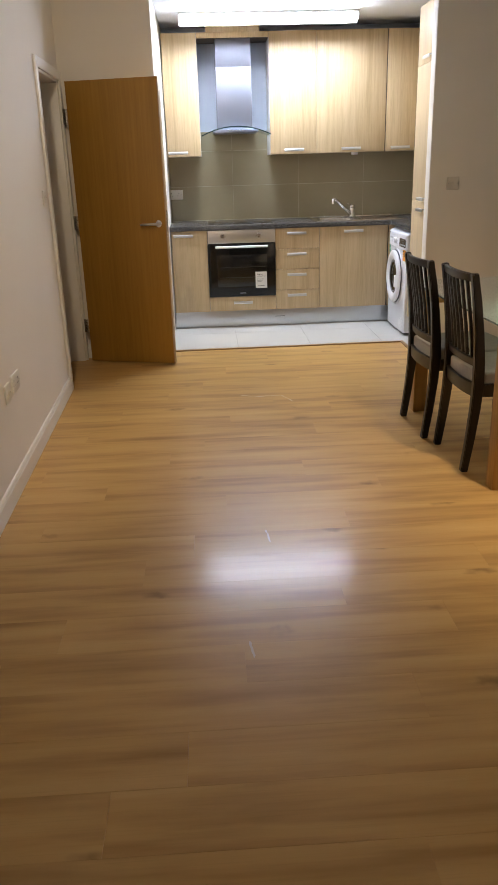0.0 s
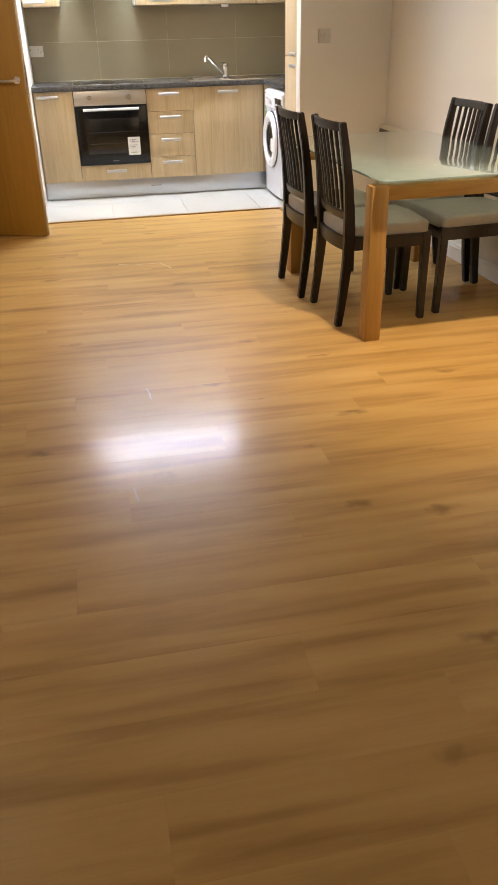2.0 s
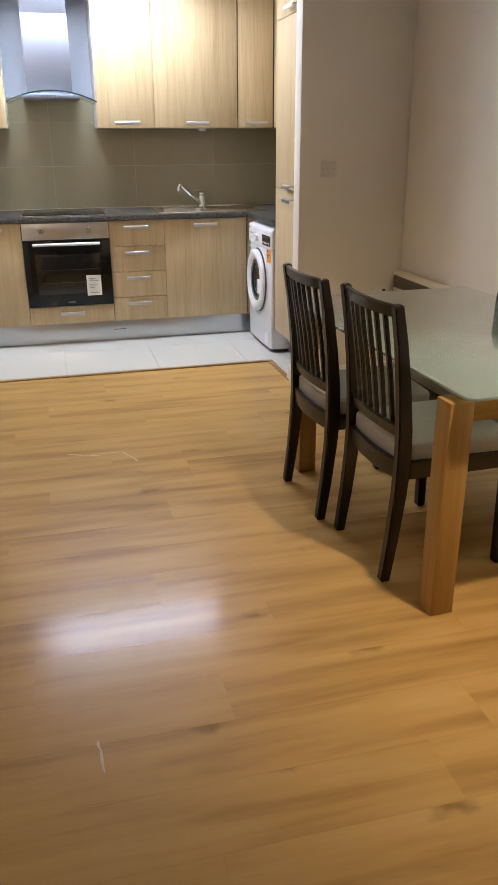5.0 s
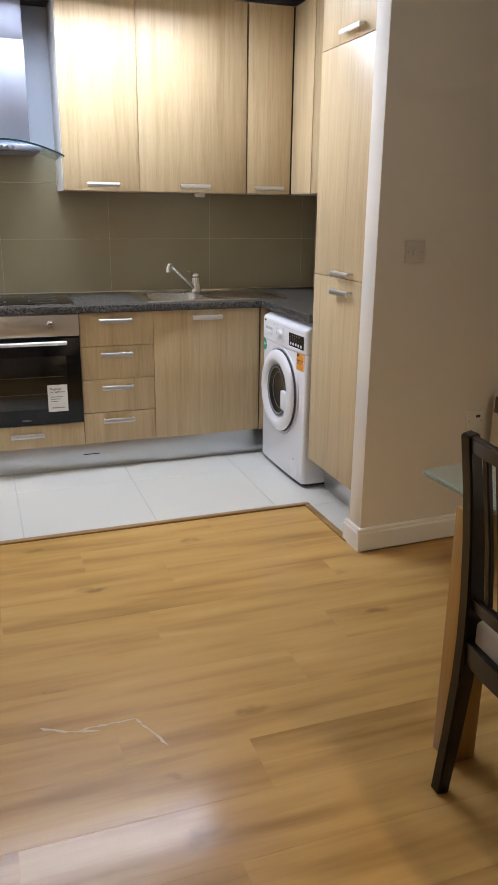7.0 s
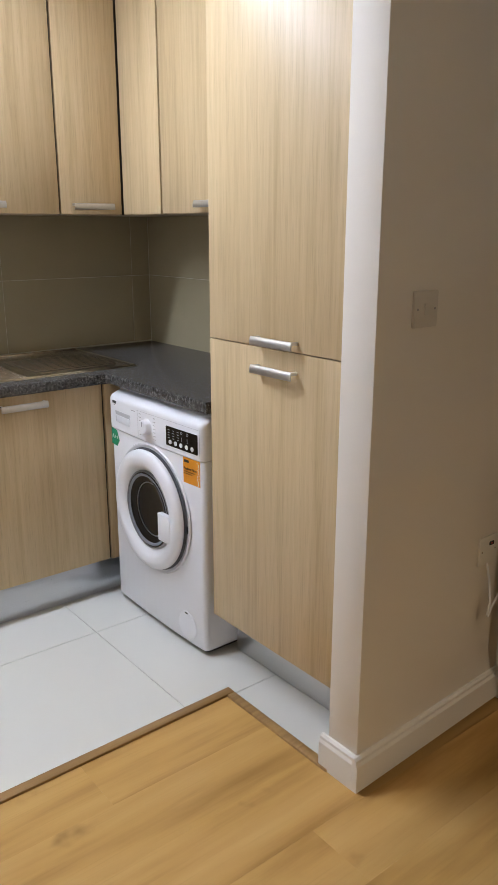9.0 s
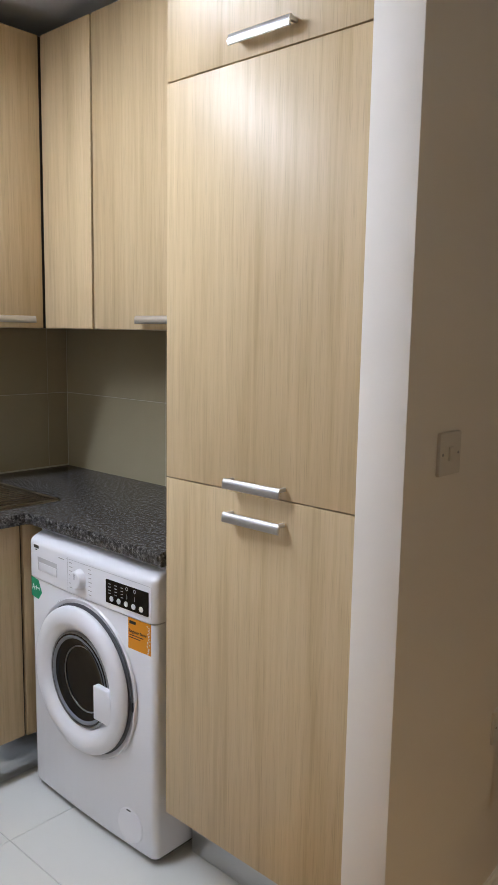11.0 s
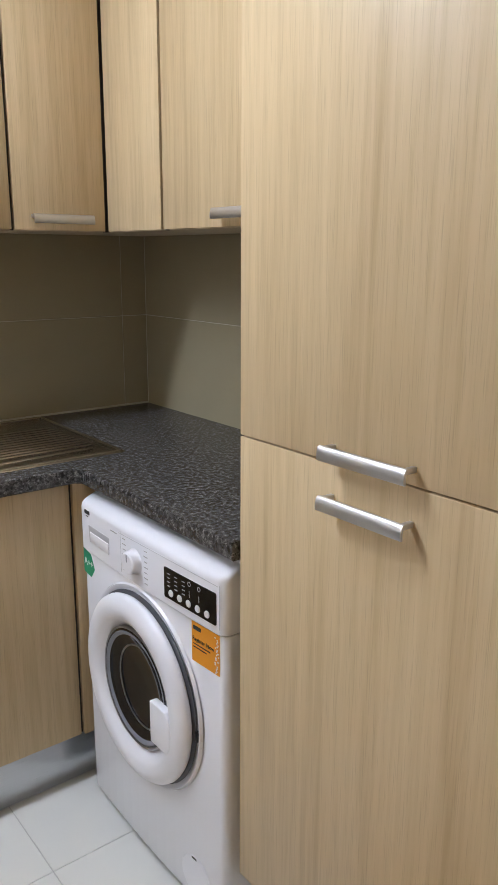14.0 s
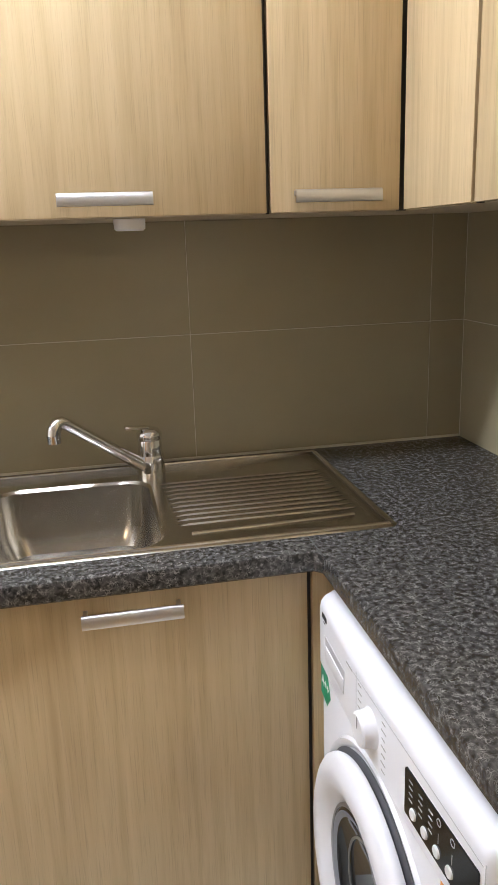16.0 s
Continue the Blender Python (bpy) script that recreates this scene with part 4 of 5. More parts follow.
    part("waste", lathe([(0, 0.002), (0.030, 0.002), (0.036, 0.004), (0.042, 0.001), (0.042, 0)], Matrix.Translation((cx, cy, z - 0.151)), 32), M_CHROME, ob)


sink()


def tap():
    bx, by, z = 2.150, 7.735, WT_Z + 0.003
    ob = thing("kitchen_tap", (bx, by, z), "chrome swivel mixer tap behind the sink", "tap")
    stand = Matrix.Translation((bx, by, z)) @ Matrix.Diagonal((1.08, 1.08, 0.80, 1.0))
    part("base", lathe([(0, 0), (0.031, 0), (0.031, 0.006), (0.0305, 0.012), (0.0295, 0.052), (0.0285, 0.058), (0, 0.058)], stand, 32), M_CHROME, ob)
    part("body", lathe([(0.0265, 0.055), (0.026, 0.098), (0.0245, 0.104), (0, 0.104)], stand, 32), M_CHROME, ob)
    lev = part("lever", lathe([(0.0255, 0.103), (0.0275, 0.108), (0.0275, 0.122), (0.021, 0.134), (0.010, 0.140), (0, 0.141)], stand, 32), M_CHROME, ob)
    part("paddle", prism(rounded(0.062, 0.022, 0.009), 0.008, Matrix.Translation((bx - 0.028, by - 0.012, z + 0.1105)) @ Matrix.Rotation(radians(20), 4, "Z") @ Matrix.Rotation(radians(8), 4, "Y"), 0.003), M_CHROME, lev)
    tip = Vector((1.972, 7.602, z + 0.163))
    root = Vector((bx - 0.012, by - 0.008, z + 0.018))
    d = (tip - root)
    pts = [root + d * k / 8 for k in range(9)]
    pts += [tip + Vector((-0.010, -0.006, 0.006)), tip + Vector((-0.020, -0.012, 0.004)), tip + Vector((-0.026, -0.016, -0.006)), tip + Vector((-0.028, -0.017, -0.020))]
    part("spout", tube(pts, 0.011, 16, radii=[0.0165, 0.0155, 0.0145, 0.0138, 0.0133, 0.013, 0.013, 0.013, 0.013, 0.0138, 0.0148, 0.015, 0.015]), M_CHROME, ob)
    part("aerator", tube([tip + Vector((-0.028, -0.017, -0.018)), tip + Vector((-0.028, -0.017, -0.034))], 0.0150, 20), M_CHROME, ob)


tap()


# under-cabinet sensor
sn = thing("under_cabinet_light", (2.128, 7.545, WALL_Z0 - 0.02), "small round fitting under the wall cabinet", "fitting")
part("housing", lathe([(0, -0.022), (0.026, -0.022), (0.030, -0.018), (0.031, 0.0), (0, 0.0)], Matrix.Translation((2.128, 7.545, WALL_Z0 - 0.0008)), 28), M_PLASTIC, sn)


# ---- washing machine ----
def washing_machine():
    x, y0, y1, zt = 2.384, 6.572, 7.176, 0.852
    cy, wide, bow = (y0 + y1) / 2, (y1 - y0) / 2, 0.009
    ob = thing("washing_machine", (2.66, cy, 0), "white front-loading washing machine under the worktop", "washing machine")

    def face(y):
        return x + bow * ((y - cy) / wide) ** 2

    def on(y, z, proud=0.0):
        """A frame on the bowed front at y, z: local x to the south, local y up, local z out of the front."""
        slope = 2 * bow * (y - cy) / wide ** 2
        return Matrix.Translation((face(y) - proud, y, z)) @ Matrix.Rotation(-math.atan(slope), 4, "Z") @ FACE_WEST

    def shell(proud, half, r, n=14):
        """Outline from above: a bowed front with rounded corners."""
        left, right = cy + half, cy - half
        pts = [(2.93, left)]
        c = face(left - r) - proud + r
        pts += [(c - r * math.sin(radians(15 * k)), left - r + r * math.cos(radians(15 * k))) for k in range(7)]
        for k in range(1, n):
            y = left - r + (right - left + 2 * r) * k / n
            pts.append((face(y) - proud, y))
        pts += [(c - r * math.cos(radians(15 * k)), right + r - r * math.sin(radians(15 * k))) for k in range(7)]
        return pts + [(2.93, right)]

    part("body", prism(shell(0.0, wide - 0.001, 0.020), 0.704 - 0.022, Matrix.Translation((0, 0, 0.022)), 0.002), M_ENAMEL, ob)
    # the control panel rises to a sloping, rounded brow
    levels = [(0.0035, 0.0, 0.708), (0.005, 0.001, 0.7095), (0.005, 0.001, 0.815), (0.003, 0.001, 0.824), (-0.002, 0.0, 0.8305), (-0.012, -0.001, 0.836), (-0.040, -0.002, 0.848)]
    bm = bmesh.new()
    rings = []
    for proud, grow, z in levels:
        rings.append([bm.verts.new((px, py, z)) for px, py in shell(proud, wide + grow, 0.022)])
    for a, b in zip(rings, rings[1:]):
        for k in range(len(a)):
            bm.faces.new((a[k], a[(k + 1) % len(a)], b[(k + 1) % len(b)], b[k]))
    bm.faces.new(rings[0][::-1])
    bm.faces.new(rings[-1])
    part("control_panel", bm, M_PLASTIC, ob)
    part("top", box(x + 0.050, 2.93, y0 + 0.004, y1 - 0.004, 0.840, zt, 0.003), M_PLASTIC, ob)
    part("panel_gap", prism(shell(-0.002, wide - 0.003, 0.020), 0.003, Matrix.Translation((0, 0, 0.7045))), M_SHADE, ob)
    # Black slab between the feet paints the shade below the machine.
    part("toe_shade", prism(shell(-0.014, wide - 0.012, 0.02), 0.014, Matrix.Translation((0, 0, 0.0085))), M_BLACKPL, ob, "black slab for the shade under the body")
    for fy in (y0 + 0.05, y1 - 0.05):
        for fx in (x + 0.08, 2.88):
            part("foot", lathe([(0, 0), (0.022, 0), (0.022, 0.008), (0.010, 0.010), (0.010, 0.018), (0, 0.018)], Matrix.Translation((fx, fy, 0.0)), 16), M_BLACKPL, ob)
    # porthole door
    dy, dz = 6.880, 0.462
    m = west(x, dy, dz)
    part("recess", lathe([(0.214, -0.004), (0.226, -0.0005), (0.232, 0.004), (0.2365, 0.0045), (0.240, -0.002)], m, 72), M_ENAMEL, ob, "pressed rim round the door")
    # Dark ring drawn where the gap behind the door lies in shade.
    part("gap_fill", lathe([(0.196, 0.0), (0.221, 0.0), (0.224, 0.003), (0.217, 0.007), (0.196, 0.007)], m, 64), M_DOORGAP, ob, "dark grey ring for the shade behind the door")
    ringb = lathe([(0.150, 0.008), (0.208, 0.008), (0.216, 0.010), (0.219, 0.016), (0.218, 0.024), (0.212, 0.030), (0.200, 0.036), (0.190, 0.038), (0.176, 0.0375), (0.166, 0.034), (0.152, 0.022), (0.146, 0.014), (0.142, 0.010), (0.142, 0.008)], m, 96)
    door = part("door", ringb, M_PLASTIC, ob, "white round door ring")
    part("glass", lathe([(0.143, 0.016), (0.138, 0.021), (0.130, 0.022), (0.118, 0.017), (0.100, 0.0105), (0.07, 0.006), (0, 0.004)], m, 64), M_PORTHOLE, door, "dark bowl-shaped glass")
    part("drum_rim", lathe([(0.096, 0.0100), (0.096, 0.0118), (0.0985, 0.0124), (0.100, 0.0118), (0.100, 0.0100)], m @ Matrix.Translation((0.014, 0.004, 0.0)), 56), M_DRUM, door, "steel drum rim behind the glass")
    part("glass_rim", lathe([(0.1435, 0.013), (0.1435, 0.0205), (0.1405, 0.0225), (0.1375, 0.0212)], m, 64), M_DRUM, door)
    part("gasket", lathe([(0.122, 0.0187), (0.123, 0.0198), (0.130, 0.0232), (0.1325, 0.0222)], m, 64), M_GREYPL, door, "grey rubber gasket")
    grip = prism([(-0.036, 0.050), (0.026, 0.050), (0.040, 0.030), (0.042, -0.030), (0.028, -0.050), (-0.036, -0.050)], 0.020, m @ Matrix.Translation((0.130, -0.028, 0.019)), 0.003)
    part("door_handle", grip, M_PLASTIC, door, "white grip plate")
    part("latch", box(x - 0.006, x + 0.004, 6.652, 6.660, 0.438, 0.462, 0.001), M_BLACKPL, ob)
    for lz in (0.428, 0.478):
        part("screw", lathe([(0, 0.002), (0.0035, 0.002), (0.0035, 0)], on(6.652, lz, 0.004), 10), M_GREYPL, ob)
    # detergent drawer
    p = 0.005
    mm = on(7.064, 0.760, p)
    part("drawer_seam", prism(rounded(0.0014, 0.098, 0.0004, 2), 0.0004, on(6.952, 0.765, p)), M_SHADE, ob)
    # Flat grey trapezoid paints the shade of the hollow grip.
    part("grip_shade", prism([(-0.056, 0.020), (0.056, 0.020), (0.052, -0.022), (-0.052, -0.022)], 0.0007, mm), M_SHADE, ob, "flat grey shape for the shade in the drawer grip")
    part("grip_lip", prism([(-0.050, 0.006), (0.052, 0.006), (0.050, -0.020), (-0.047, -0.020)], 0.0022, mm @ Matrix.Translation((0.002, -0.001, 0.0)), 0.0006), M_PLASTIC, ob)
    part("maker_mark", prism(rounded(0.030, 0.010, 0.002, 2), 0.0004, on(7.128, 0.810, p)), M_INK, ob)
    part("maker_mark", prism(rounded(0.012, 0.0025, 0.001, 2), 0.0004, on(7.128, 0.800, p)), M_INK, ob)
    part("print", prism(rounded(0.030, 0.0025, 0.0008, 2), 0.0004, on(6.985, 0.803, p)), M_INKGREY, ob)
    # programme knob and the field round it
    mk = on(6.888, 0.763, p)
    part("field_edge", prism(rounded(0.372, 0.0012, 0.0004, 2), 0.0004, on(6.768, 0.8115, p)), M_SHADE, ob)
    part("field_edge", prism(rounded(0.0012, 0.092, 0.0004, 2), 0.0004, on(6.583, 0.766, p)), M_SHADE, ob)
    knob = part("programme_knob", lathe([(0, 0.021), (0.022, 0.021), (0.0255, 0.018), (0.027, 0.004), (0.030, 0.0), (0, 0)], mk, 40), M_PLASTIC, ob, "round white programme knob")
    part("pointer", prism(rounded(0.003, 0.018, 0.001, 2), 0.0006, mk @ Matrix.Translation((0, 0.012, 0.0212))), M_GREYPL, knob)
    for s in (-1, 1):
        for k in range(7):
            part("programme_mark", prism(rounded(0.013 + 0.004 * (k % 2), 0.0020, 0.0008, 2), 0.0004, mk @ Matrix.Translation((s * 0.047, 0.038 - 0.0125 * k, 0.0002))), M_INKGREY, ob)
    # display
    md = on(6.679, 0.760, p)
    disp = part("display", prism(rounded(0.174, 0.067, 0.003), 0.0022, md @ Matrix.Translation((0, 0, -0.0005))), M_BLACKGLASS, ob, "black display window")
    for k in range(5):
        part("button", lathe([(0, 0.003), (0.0066, 0.003), (0.0078, 0.0015), (0.0078, 0)], md @ Matrix.Translation((-0.062 + 0.0305 * k, -0.019, 0.0012)), 20), M_BUTTON, disp, "small round button")
    for k in range(3):
        for j in range(4):
            part("indicator", prism(rounded(0.010, 0.0022, 0.0006, 2), 0.0004, md @ Matrix.Translation((-0.070 + 0.026 * k, 0.022 - 0.009 * j, 0.0018))), M_INKGREY, disp)
    for k in range(2):
        part("symbol", lathe([(0.0038, 0.0), (0.0038, 0.0004), (0.0052, 0.0004), (0.0052, 0.0)], md @ Matrix.Translation((0.002 + 0.032 * k, 0.024, 0.0018)), 20), M_INKGREY, disp)
        part("symbol", prism(rounded(0.0015, 0.014, 0.0005, 2), 0.0004, md @ Matrix.Translation((0.002 + 0.032 * k, 0.002, 0.0018))), M_INKGREY, disp)
    # stickers
    ml = on(6.634, 0.660)
    lab = part("orange_sticker", prism(rounded(0.090, 0.088, 0.001, 2), 0.0006, ml), M_ORANGE, ob, "orange registration sticker")
    writing("print", "Register Now", 0.0125, ml @ Matrix.Translation((-0.007, 0.007, 0.0009)), M_INK, lab)
    part("print", prism(rounded(0.026, 0.009, 0.002, 2), 0.0003, ml @ Matrix.Translation((-0.027, 0.032, 0.0007))), M_INK, lab)
    for k in range(2):
        part("print", prism(rounded(0.056 - 0.012 * k, 0.0025, 0.0008, 2), 0.0003, ml @ Matrix.Translation((-0.012 - 0.006 * k, -0.004 - 0.007 * k, 0.0007))), M_INK, lab)
    flecks = random.Random(3)
    for k in range(22):
        part("pale_fleck", prism(rounded(0.004, 0.003, 0.0008, 2), 0.0003, ml @ Matrix.Translation((0.037 + flecks.uniform(-0.006, 0.005), -0.040 + 0.0036 * k, 0.0007))), M_PAPER, lab)
    mg = on(7.141, 0.672)
    lab2 = part("green_sticker", prism([(-0.030, 0.033), (0.014, 0.028), (0.034, -0.008), (0.012, -0.034), (-0.030, -0.030)], 0.0006, mg), M_GREEN, ob, "green energy rating sticker")
    writing("print", "A++", 0.028, mg @ Matrix.Translation((0.000, 0, 0.0009)), M_PAPER, lab2)
    mf = on(6.676, 0.084)
    part("filter_cover", lathe([(0, 0.0022), (0.050, 0.0022), (0.052, 0.0005), (0.0535, 0.0005), (0.0535, -0.002), (0, -0.002)], mf, 40), M_ENAMEL, ob, "round filter cover")
    part("filter_notch", prism(rounded(0.018, 0.005, 0.002, 2), 0.0004, mf @ Matrix.Translation((-0.004, 0.046, 0.0022))), M_INK, ob)


washing_machine()


# ---- panel heater on the side wall ----
def heater():
    ob = thing("panel_heater", (2.95, 5.3, 0.2), "cream electric panel heater on the wall behind the table", "heater")
    part("case", box(2.922, 2.985, 4.97, 5.785, 0.215, 0.675, 0.014, segments=3), M_HEATER, ob)
    part("grille", box(2.919, 2.9225, 4.99, 5.765, 0.580, 0.650, 0.001), M_HEATGRILLE, ob, "dark outlet grille")


heater()
cable = thing("heater_cable", (2.88, 5.80, 0.4), "white cable hanging in a loop below the outlet", "cable")
part("flex", tube([(2.870, 5.824, 0.49), (2.866, 5.808, 0.44), (2.852, 5.790, 0.38), (2.843, 5.790, 0.345), (2.846, 5.790, 0.338), (2.862, 5.790, 0.365), (2.895, 5.785, 0.415), (2.92, 5.79, 0.43)], 0.0035, 8), M_PLASTIC, cable)


# ---- dining table ----
def dining_table():
    ob = thing("dining_table", (2.005, 3.375, 0), "oak dining table with a frosted glass top on metal discs", "table")
    x0, x1, y0, y1, h = 2.005, 2.886, 3.375, 4.625, 0.708
    L = 0.078
    for lx in (x0, x1 - L):
        for ly in (y0, y1 - L):
            part("leg", box(lx, lx + L, ly, ly + L, 0, h, 0.003), M_TABLE, ob)
    R_ = 0.062
    part("rail", box(x0 + L, x1 - L, y0 + 0.002, y0 + L - 0.002, h - R_, h - 0.001, 0.003), M_TABLE_X, ob)
    part("rail", box(x0 + L, x1 - L, y1 - L + 0.002, y1 - 0.002, h - R_, h - 0.001, 0.003), M_TABLE_X, ob)
    part("side_rail", box(x0 + 0.30, x0 + 0.33, y0 + L, y1 - L, h - 0.055, h - 0.004, 0.003), M_TABLE_Y, ob)
    part("side_rail", box(x1 - 0.33, x1 - 0.30, y0 + L, y1 - L, h - 0.055, h - 0.004, 0.003), M_TABLE_Y, ob)
    gz = h + 0.022
    part("glass_top", prism(rounded(0.92, 1.50, 0.03, 5), 0.010, Matrix.Translation((2.482, 4.065, gz)), 0.002), M_GLASSTOP, ob, "frosted green-tinted glass top")
    for lx in (x0 + 0.07, x1 - 0.07):
        for ly in (y0 + 0.045, y1 - 0.045):
            part("glass_mount", lathe([(0, 0), (0.026, 0), (0.028, 0.003), (0.028, 0.019), (0.026, 0.0215), (0, 0.0215)], Matrix.Translation((lx, ly, h)), 28), M_CHROME, ob, "steel disc under the glass")
    ob.rotation_euler = (0, 0, radians(2.8))


M_TABLE_X = wood("table_oak_rail", (0.33, 0.175, 0.045), (0.43, 0.245, 0.070), (0.50, 0.30, 0.10), "x", rough=0.38, fine=55, coarse=5, contrast=1.0)
M_TABLE_Y = wood("table_oak_side", (0.33, 0.175, 0.045), (0.43, 0.245, 0.070), (0.50, 0.30, 0.10), "y", rough=0.38, fine=55, coarse=5, contrast=1.0)
dining_table()


# ---- dining chairs ----
def bar(points, w, t, bevel=0.004):
    """A squared bar through points (x, z) in one upright plane at y, w wide along y and t thick across."""
    bm = bmesh.new()
    rows = []
    n = len(points)
    for i, (x, y, z) in enumerate(points):
        a, b = Vector(points[max(i - 1, 0)]), Vector(points[min(i + 1, n - 1)])
        d = (b - a).normalized()
        s = Vector((0, 1, 0))
        q = d.cross(s).normalized()
        ww = w[i] if isinstance(w, (list, tuple)) else w
        tt = t[i] if isinstance(t, (list, tuple)) else t
        p = Vector((x, y, z))
        rows.append([bm.verts.new(p + s * ww / 2 * u + q * tt / 2 * v) for u, v in ((-1, -1), (1, -1), (1, 1), (-1, 1))])
    for a, b in zip(rows, rows[1:]):
        for k in range(4):
            bm.faces.new((a[k], a[(k + 1) % 4], b[(k + 1) % 4], b[k]))
    bm.faces.new(rows[0][::-1])
    bm.faces.new(rows[-1])
    bmesh.ops.recalc_face_normals(bm, faces=bm.faces)
    if bevel:
        es = [e for e in bm.edges if e.calc_face_angle(0) > 0.8]
        bmesh.ops.bevel(bm, geom=es, offset=bevel, segments=2, affect="EDGES")
    return bm


def dining_chair(group):
    """The chair faces +x; its back feet stand about x = -0.22."""
    ob = thing("dining_chair", (0, 0, 0), "dark-stained wooden dining chair with slatted back and grey seat", "chair", group)
    post = [(-0.225, 0.010), (-0.205, 0.16), (-0.190, 0.32), (-0.185, 0.43), (-0.188, 0.54), (-0.200, 0.68), (-0.218, 0.82), (-0.240, 0.945)]
    for s in (-1, 1):
        pts = [(x, s * 0.190, z) for x, z in post]
        pts[0] = (pts[0][0], pts[0][1], 0.0)
        part("back_post", bar(pts, 0.034, [0.034, 0.040, 0.046, 0.050, 0.048, 0.042, 0.036, 0.030]), M_CHAIR, ob)
        part("front_leg", bar([(0.215, s * 0.197, 0.0), (0.212, s * 0.197, 0.20), (0.210, s * 0.197, 0.40), (0.206, s * 0.197, 0.438)], 0.036, [0.032, 0.036, 0.042, 0.050]), M_CHAIR, ob)
        part("side_rail", bar([(-0.165, s * 0.197, 0.405), (0.195, s * 0.200, 0.405)], 0.022, 0.062, 0.003), M_CHAIR, ob)
    part("front_rail", box(0.198, 0.222, -0.182, 0.182, 0.372, 0.438, 0.003), M_CHAIR, ob)
    
    def curved(z0, z1, x_at, bow, name):
        bm = bmesh.new()
        n = 12
        rows = []
        for k in range(n + 1):
            s = -1 + 2 * k / n
            x = x_at - bow * (1 - s * s)
            y = 0.176 * s
            rows.append([bm.verts.new((x - 0.010, y, z0)), bm.verts.new((x + 0.010, y, z0)), bm.verts.new((x + 0.010 - 0.006, y, z1)), bm.verts.new((x - 0.010 - 0.006, y, z1))])
        for a, b in zip(rows, rows[1:]):
            for i in range(4):
                bm.faces.new((a[i], a[(i + 1) % 4], b[(i + 1) % 4], b[i]))
        bm.faces.new(rows[0][::-1])
        bm.faces.new(rows[-1])
        bmesh.ops.recalc_face_normals(bm, faces=bm.faces)
        bmesh.ops.bevel(bm, geom=[e for e in bm.edges if e.calc_face_angle(0) > 0.8], offset=0.003, segments=2, affect="EDGES")
        part(name, bm, M_CHAIR, ob)

    curved(0.368, 0.436, -0.188, 0.018, "back_rail")
    curved(0.905, 0.943, -0.234, 0.022, "top_rail")
    curved(0.512, 0.552, -0.186, 0.016, "lower_rail")
    for k in range(6):
        s = -1 + 2 * (k + 1) / 7
        y = 0.172 * s
        b0, b1 = 0.016 * (1 - s * s), 0.022 * (1 - s * s)
        part("slat", bar([(-0.187 - b0, y, 0.548), (-0.203 - (b0 + b1) / 2, y, 0.70), (-0.222 - b1, y, 0.83), (-0.235 - b1, y, 0.912)], 0.018, 0.014, 0.003), M_CHAIR, ob)
    sb = bmesh.new()
    out = [(-0.192, -0.166), (-0.165, -0.168), (-0.155, -0.192), (0.208, -0.206), (0.224, -0.192), (0.226, 0.0), (0.224, 0.192), (0.208, 0.206), (-0.155, 0.192), (-0.165, 0.168), (-0.192, 0.166), (-0.200, 0.0)]
    prism(out, 0.066, Matrix.Translation((0, 0, 0.422)), 0.014, bm=sb, segments=4)
    for v in sb.verts:
        if v.co.z > 0.47:
            v.co.z += 0.010 * max(0, 1 - (v.co.y / 0.2) ** 2)
    part("seat", sb, M_FABRIC, ob, "padded light grey fabric seat")
    return ob


chair = dining_chair("chairs round the table")
chair.matrix_basis = pose(2.165, 3.815, 0, 0, 0, 2.6)
copy_thing(chair, pose(2.104, 4.298, 0, 0, 0, 2.7))
copy_thing(chair, pose(2.700, 3.884, 0, 0, 0, 183))
copy_thing(chair, pose(2.656, 4.318, 0, 0, 0, 182))


# ---- splashback tiles, floor tiles and floorboards ----
def pieces(name, parent, spots, thick, material, facing, bevel=0.0012, cup=0.0):
    """Flat pieces (a0, a1, b0, b1) in a wall's or floor's own axes, alike ones on one mesh."""
    made = {}
    tilt = random.Random(12)
    for a0, a1, b0, b1, at in spots:
        key = (round(a1 - a0, 3), round(b1 - b0, 3))
        if key not in made:
            w, h = key
            bm = bmesh.new()
            bmesh.ops.create_cube(bm, size=1.0)
            size = {"up": (w, h, thick), "south": (w, thick, h), "west": (thick, w, h)}[facing]
            bmesh.ops.scale(bm, vec=size, verts=bm.verts)
            es = [e for e in bm.edges]
            bmesh.ops.bevel(bm, geom=es, offset=bevel, segments=1, affect="EDGES")
            me = bpy.data.meshes.new(name)
            bm.to_mesh(me)
            bm.free()
            me.materials.append(material)
            made[key] = me
        ob = new(name, made[key])
        ca, cb_ = (a0 + a1) / 2, (b0 + b1) / 2
        ob.location = {"up": (ca, cb_, at - thick / 2), "south": (ca, at + thick / 2, cb_), "west": (at + thick / 2, ca, cb_)}[facing]
        if cup:
            # boards settle at slightly different angles
            ob.rotation_euler = (tilt.uniform(-cup, cup), tilt.uniform(-cup, cup) * 0.15, 0)
        ob.parent = parent


J = 0.0007
zrows = [(0.897, 1.2165), (1.2165, 1.525), (1.525, 1.690)]
sp = structure("splashback_north", box(XK + 0.001, XR + 0.007, YN - 0.0076, YN + 0.0075, 0.86, 1.690), M_SPLASHGROUT, "taupe tiled splashback behind the worktop")
xs = [XK + 0.004, 1.033, 1.652, 2.271, 2.890, XR - 0.001]
spots = []
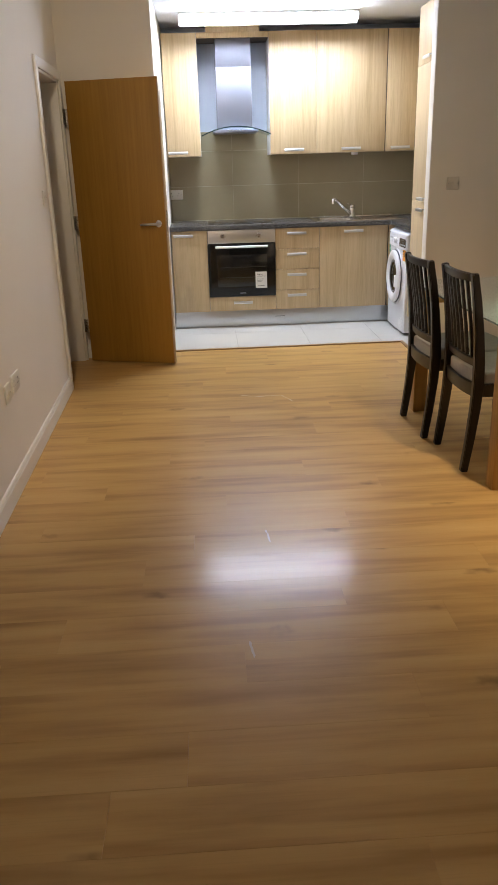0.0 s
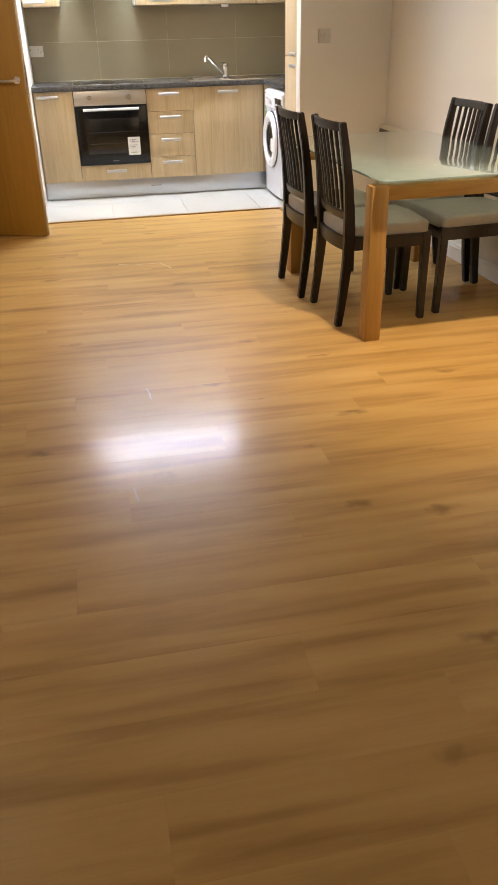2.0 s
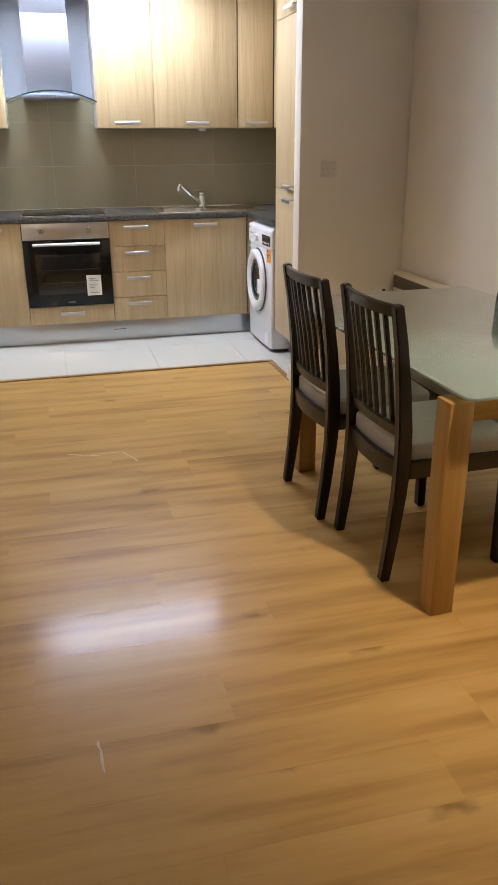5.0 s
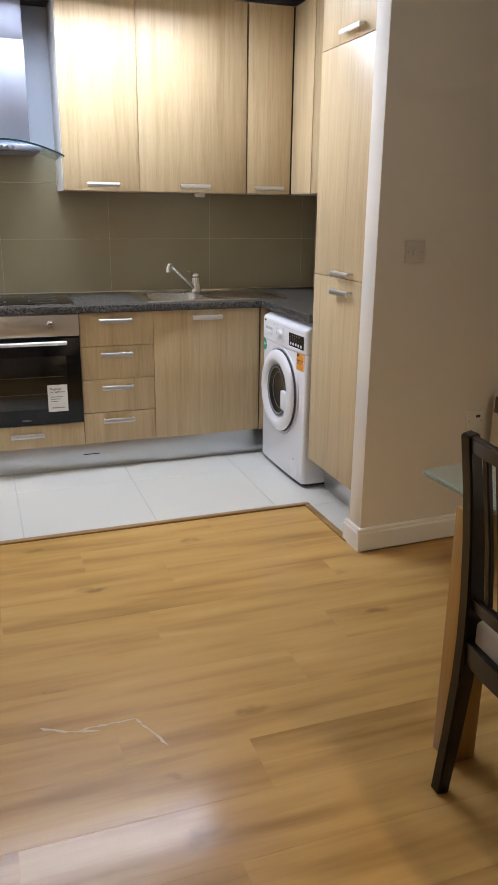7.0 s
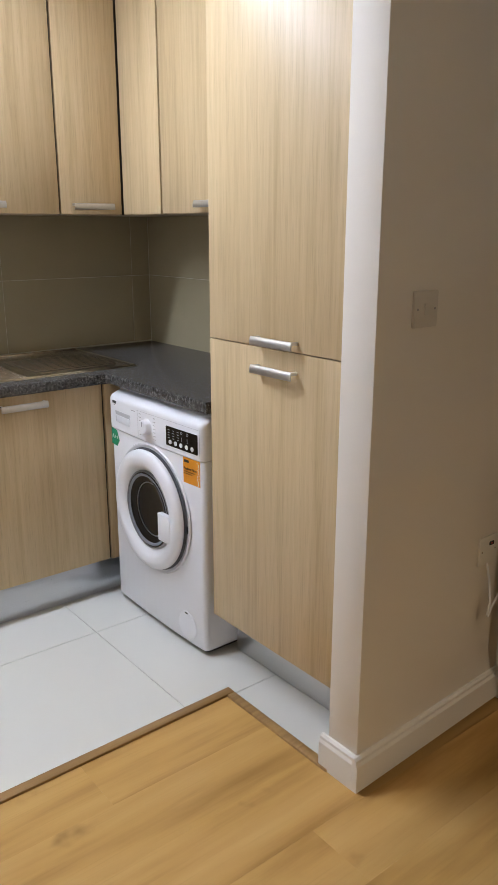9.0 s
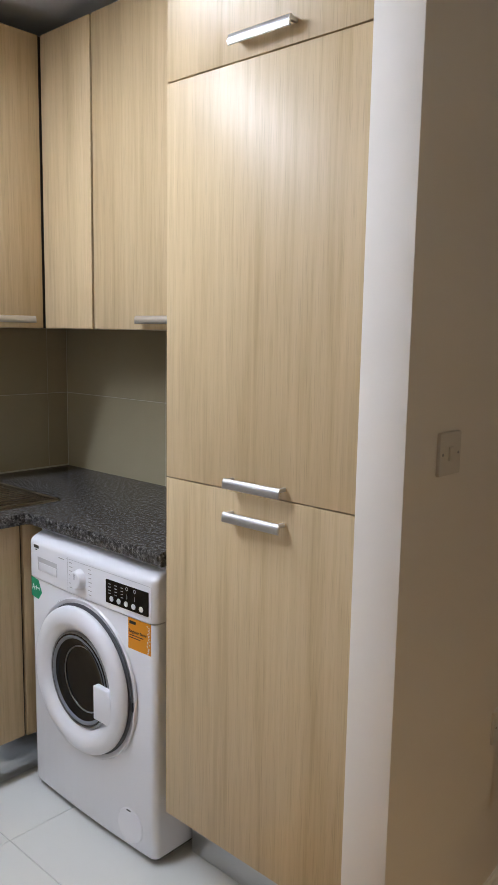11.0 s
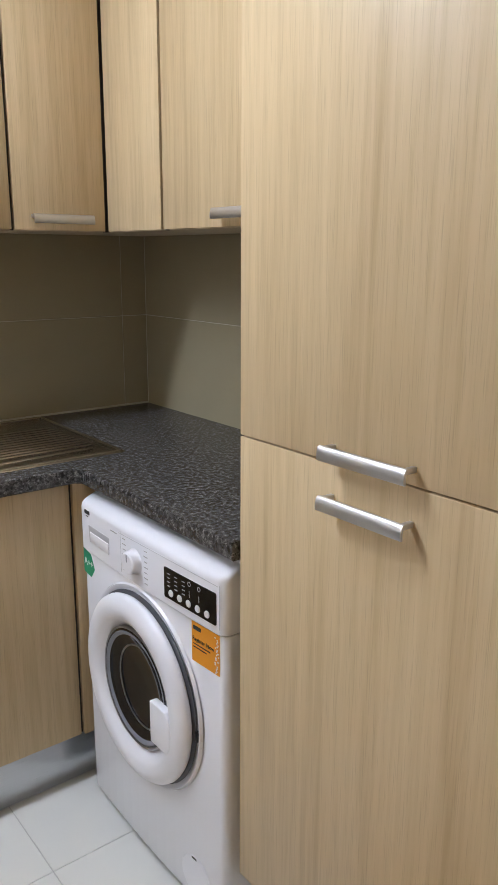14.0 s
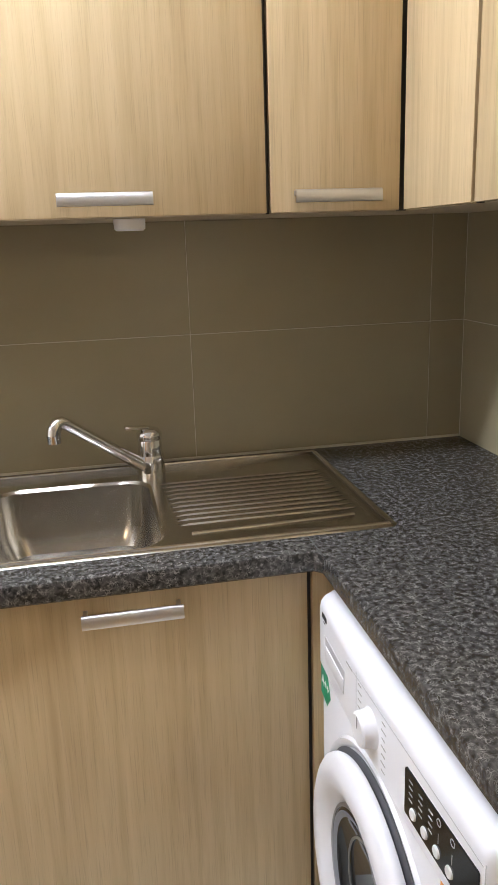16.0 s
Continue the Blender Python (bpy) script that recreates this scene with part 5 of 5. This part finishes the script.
for zi, (z0, z1) in enumerate(zrows):
    for a0, a1 in zip(xs, xs[1:]):
        spots.append((a0 + J, a1 - J, z0 + J, z1 - J, YN - 0.0085))
pieces("wall_tile", sp, spots, 0.008, M_SPLASH, "south")
sp = structure("splashback_east", box(XR - 0.0076, XR + 0.0075, 6.55, YN - 0.0015, 0.86, 1.60), M_SPLASHGROUT, "taupe tiled splashback beside the tall cabinet")
spots = []
for z0, z1 in zrows[:2]:
    for a0, a1 in ((6.556, 7.205), (7.205, YN - 0.012)):
        spots.append((a0 + J, a1 - J, z0 + J, z1 - J, XR - 0.0085))
pieces("wall_tile", sp, spots, 0.008, M_SPLASH, "west")

fl = structure("floor_kitchen", box(XK - 0.1, XR, TRIM_Y - 0.030, YN, -0.0115, -0.0045), M_GROUT, "gloss white tiled kitchen floor")
J = 0.0011
spots = []
for a0, a1 in ((XK - 0.09, 0.98), (0.98, 1.58), (1.58, 2.18), (2.18, 2.78)):
    for b0, b1 in ((TRIM_Y - 0.024, 6.972), (6.972, 7.572)):
        spots.append((a0 + J, a1 - J, b0 + J, b1 - J, -0.002))
pieces("floor_tile", fl, spots, 0.006, M_TILE, "up")
fl2 = structure("floor_strip", box(TRIM_X + 0.002, 2.60, PIER_Y1 - 0.06, TRIM_Y - 0.0305, -0.0115, -0.0045), M_GROUT, "gloss white tiles beside the tall cabinet")
pieces("floor_tile", fl2, [(TRIM_X + 0.006, 2.60, PIER_Y1 - 0.05, TRIM_Y - 0.026, -0.002)], 0.006, M_TILE, "up")

fw = structure("floor", box(XL - 0.14, 3.2, YS, PIER_Y0 + 0.001, -0.0118, -0.0105), M_GAP, "warm oak laminate floorboards with gloss finish")
PW, PL = 0.192, 1.285
spots = []
rng = random.Random(4)
y, row = TRIM_Y - 0.0255, 0
while y > YS:
    b1, b0 = y, max(y - PW, YS)
    x1 = TRIM_X - 0.010 if (b0 + b1) / 2 > PIER_Y0 else XR + LEAN_R * (PIER_Y0 - b0) + 0.03
    x = -0.75 - [0.0, 0.62, 0.28, 0.95, 0.45, 1.1][row % 6] - rng.random() * 0.08
    while x < x1:
        e = min(x + PL, x1)
        if e > XL - 0.10:
            spots.append((max(x, XL - 0.14) + 0.0001, e - 0.0001, b0 + 0.0001, b1 - 0.0001, 0.0))
        x += PL
    y -= PW
    row += 1
pieces("floorboard", fw, spots, 0.010, M_PLANK, "up", 0.0004, 0.0012)

# pale scuffs in the gloss
M_SCUFF = plain("scuffed_lacquer", (0.62, 0.50, 0.33), 0.6, vary=0.1, mottle=40)
sb = bmesh.new()
rng = random.Random(8)
for trail in (((0.951, 3.10), (0.961, 2.99)), ((0.84, 2.33), (0.849, 2.24)), ((0.936, 5.04), (1.015, 5.0), (1.094, 4.98)), ((1.046, 5.0), (1.20, 5.0), (1.21, 4.97), (1.26, 4.86))):
    for (xa, ya), (xb, yb) in zip(trail, trail[1:]):
        d = Vector((xb - xa, yb - ya, 0))
        n_ = max(3, int(d.length / 0.012))
        side = Vector((-d.y, d.x, 0)).normalized()
        edge = []
        for k in range(n_ + 1):
            c = Vector((xa, ya, 0.0010)) + d * (k / n_) + side * rng.uniform(-0.002, 0.002)
            w_ = rng.uniform(0.002, 0.005) * (0.3 if k in (0, n_) else 1)
            edge.append((sb.verts.new(c - side * w_), sb.verts.new(c + side * w_)))
        for p, q in zip(edge, edge[1:]):
            sb.faces.new((p[0], q[0], q[1], p[1]))
me = bpy.data.meshes.new("floor_scuffs")
sb.to_mesh(me)
sb.free()
me.materials.append(M_SCUFF)
tagged(new("floor_scuffs", me), "pale scuff marks worn into the glossy floorboards", "scuff marks", "", "stuff")
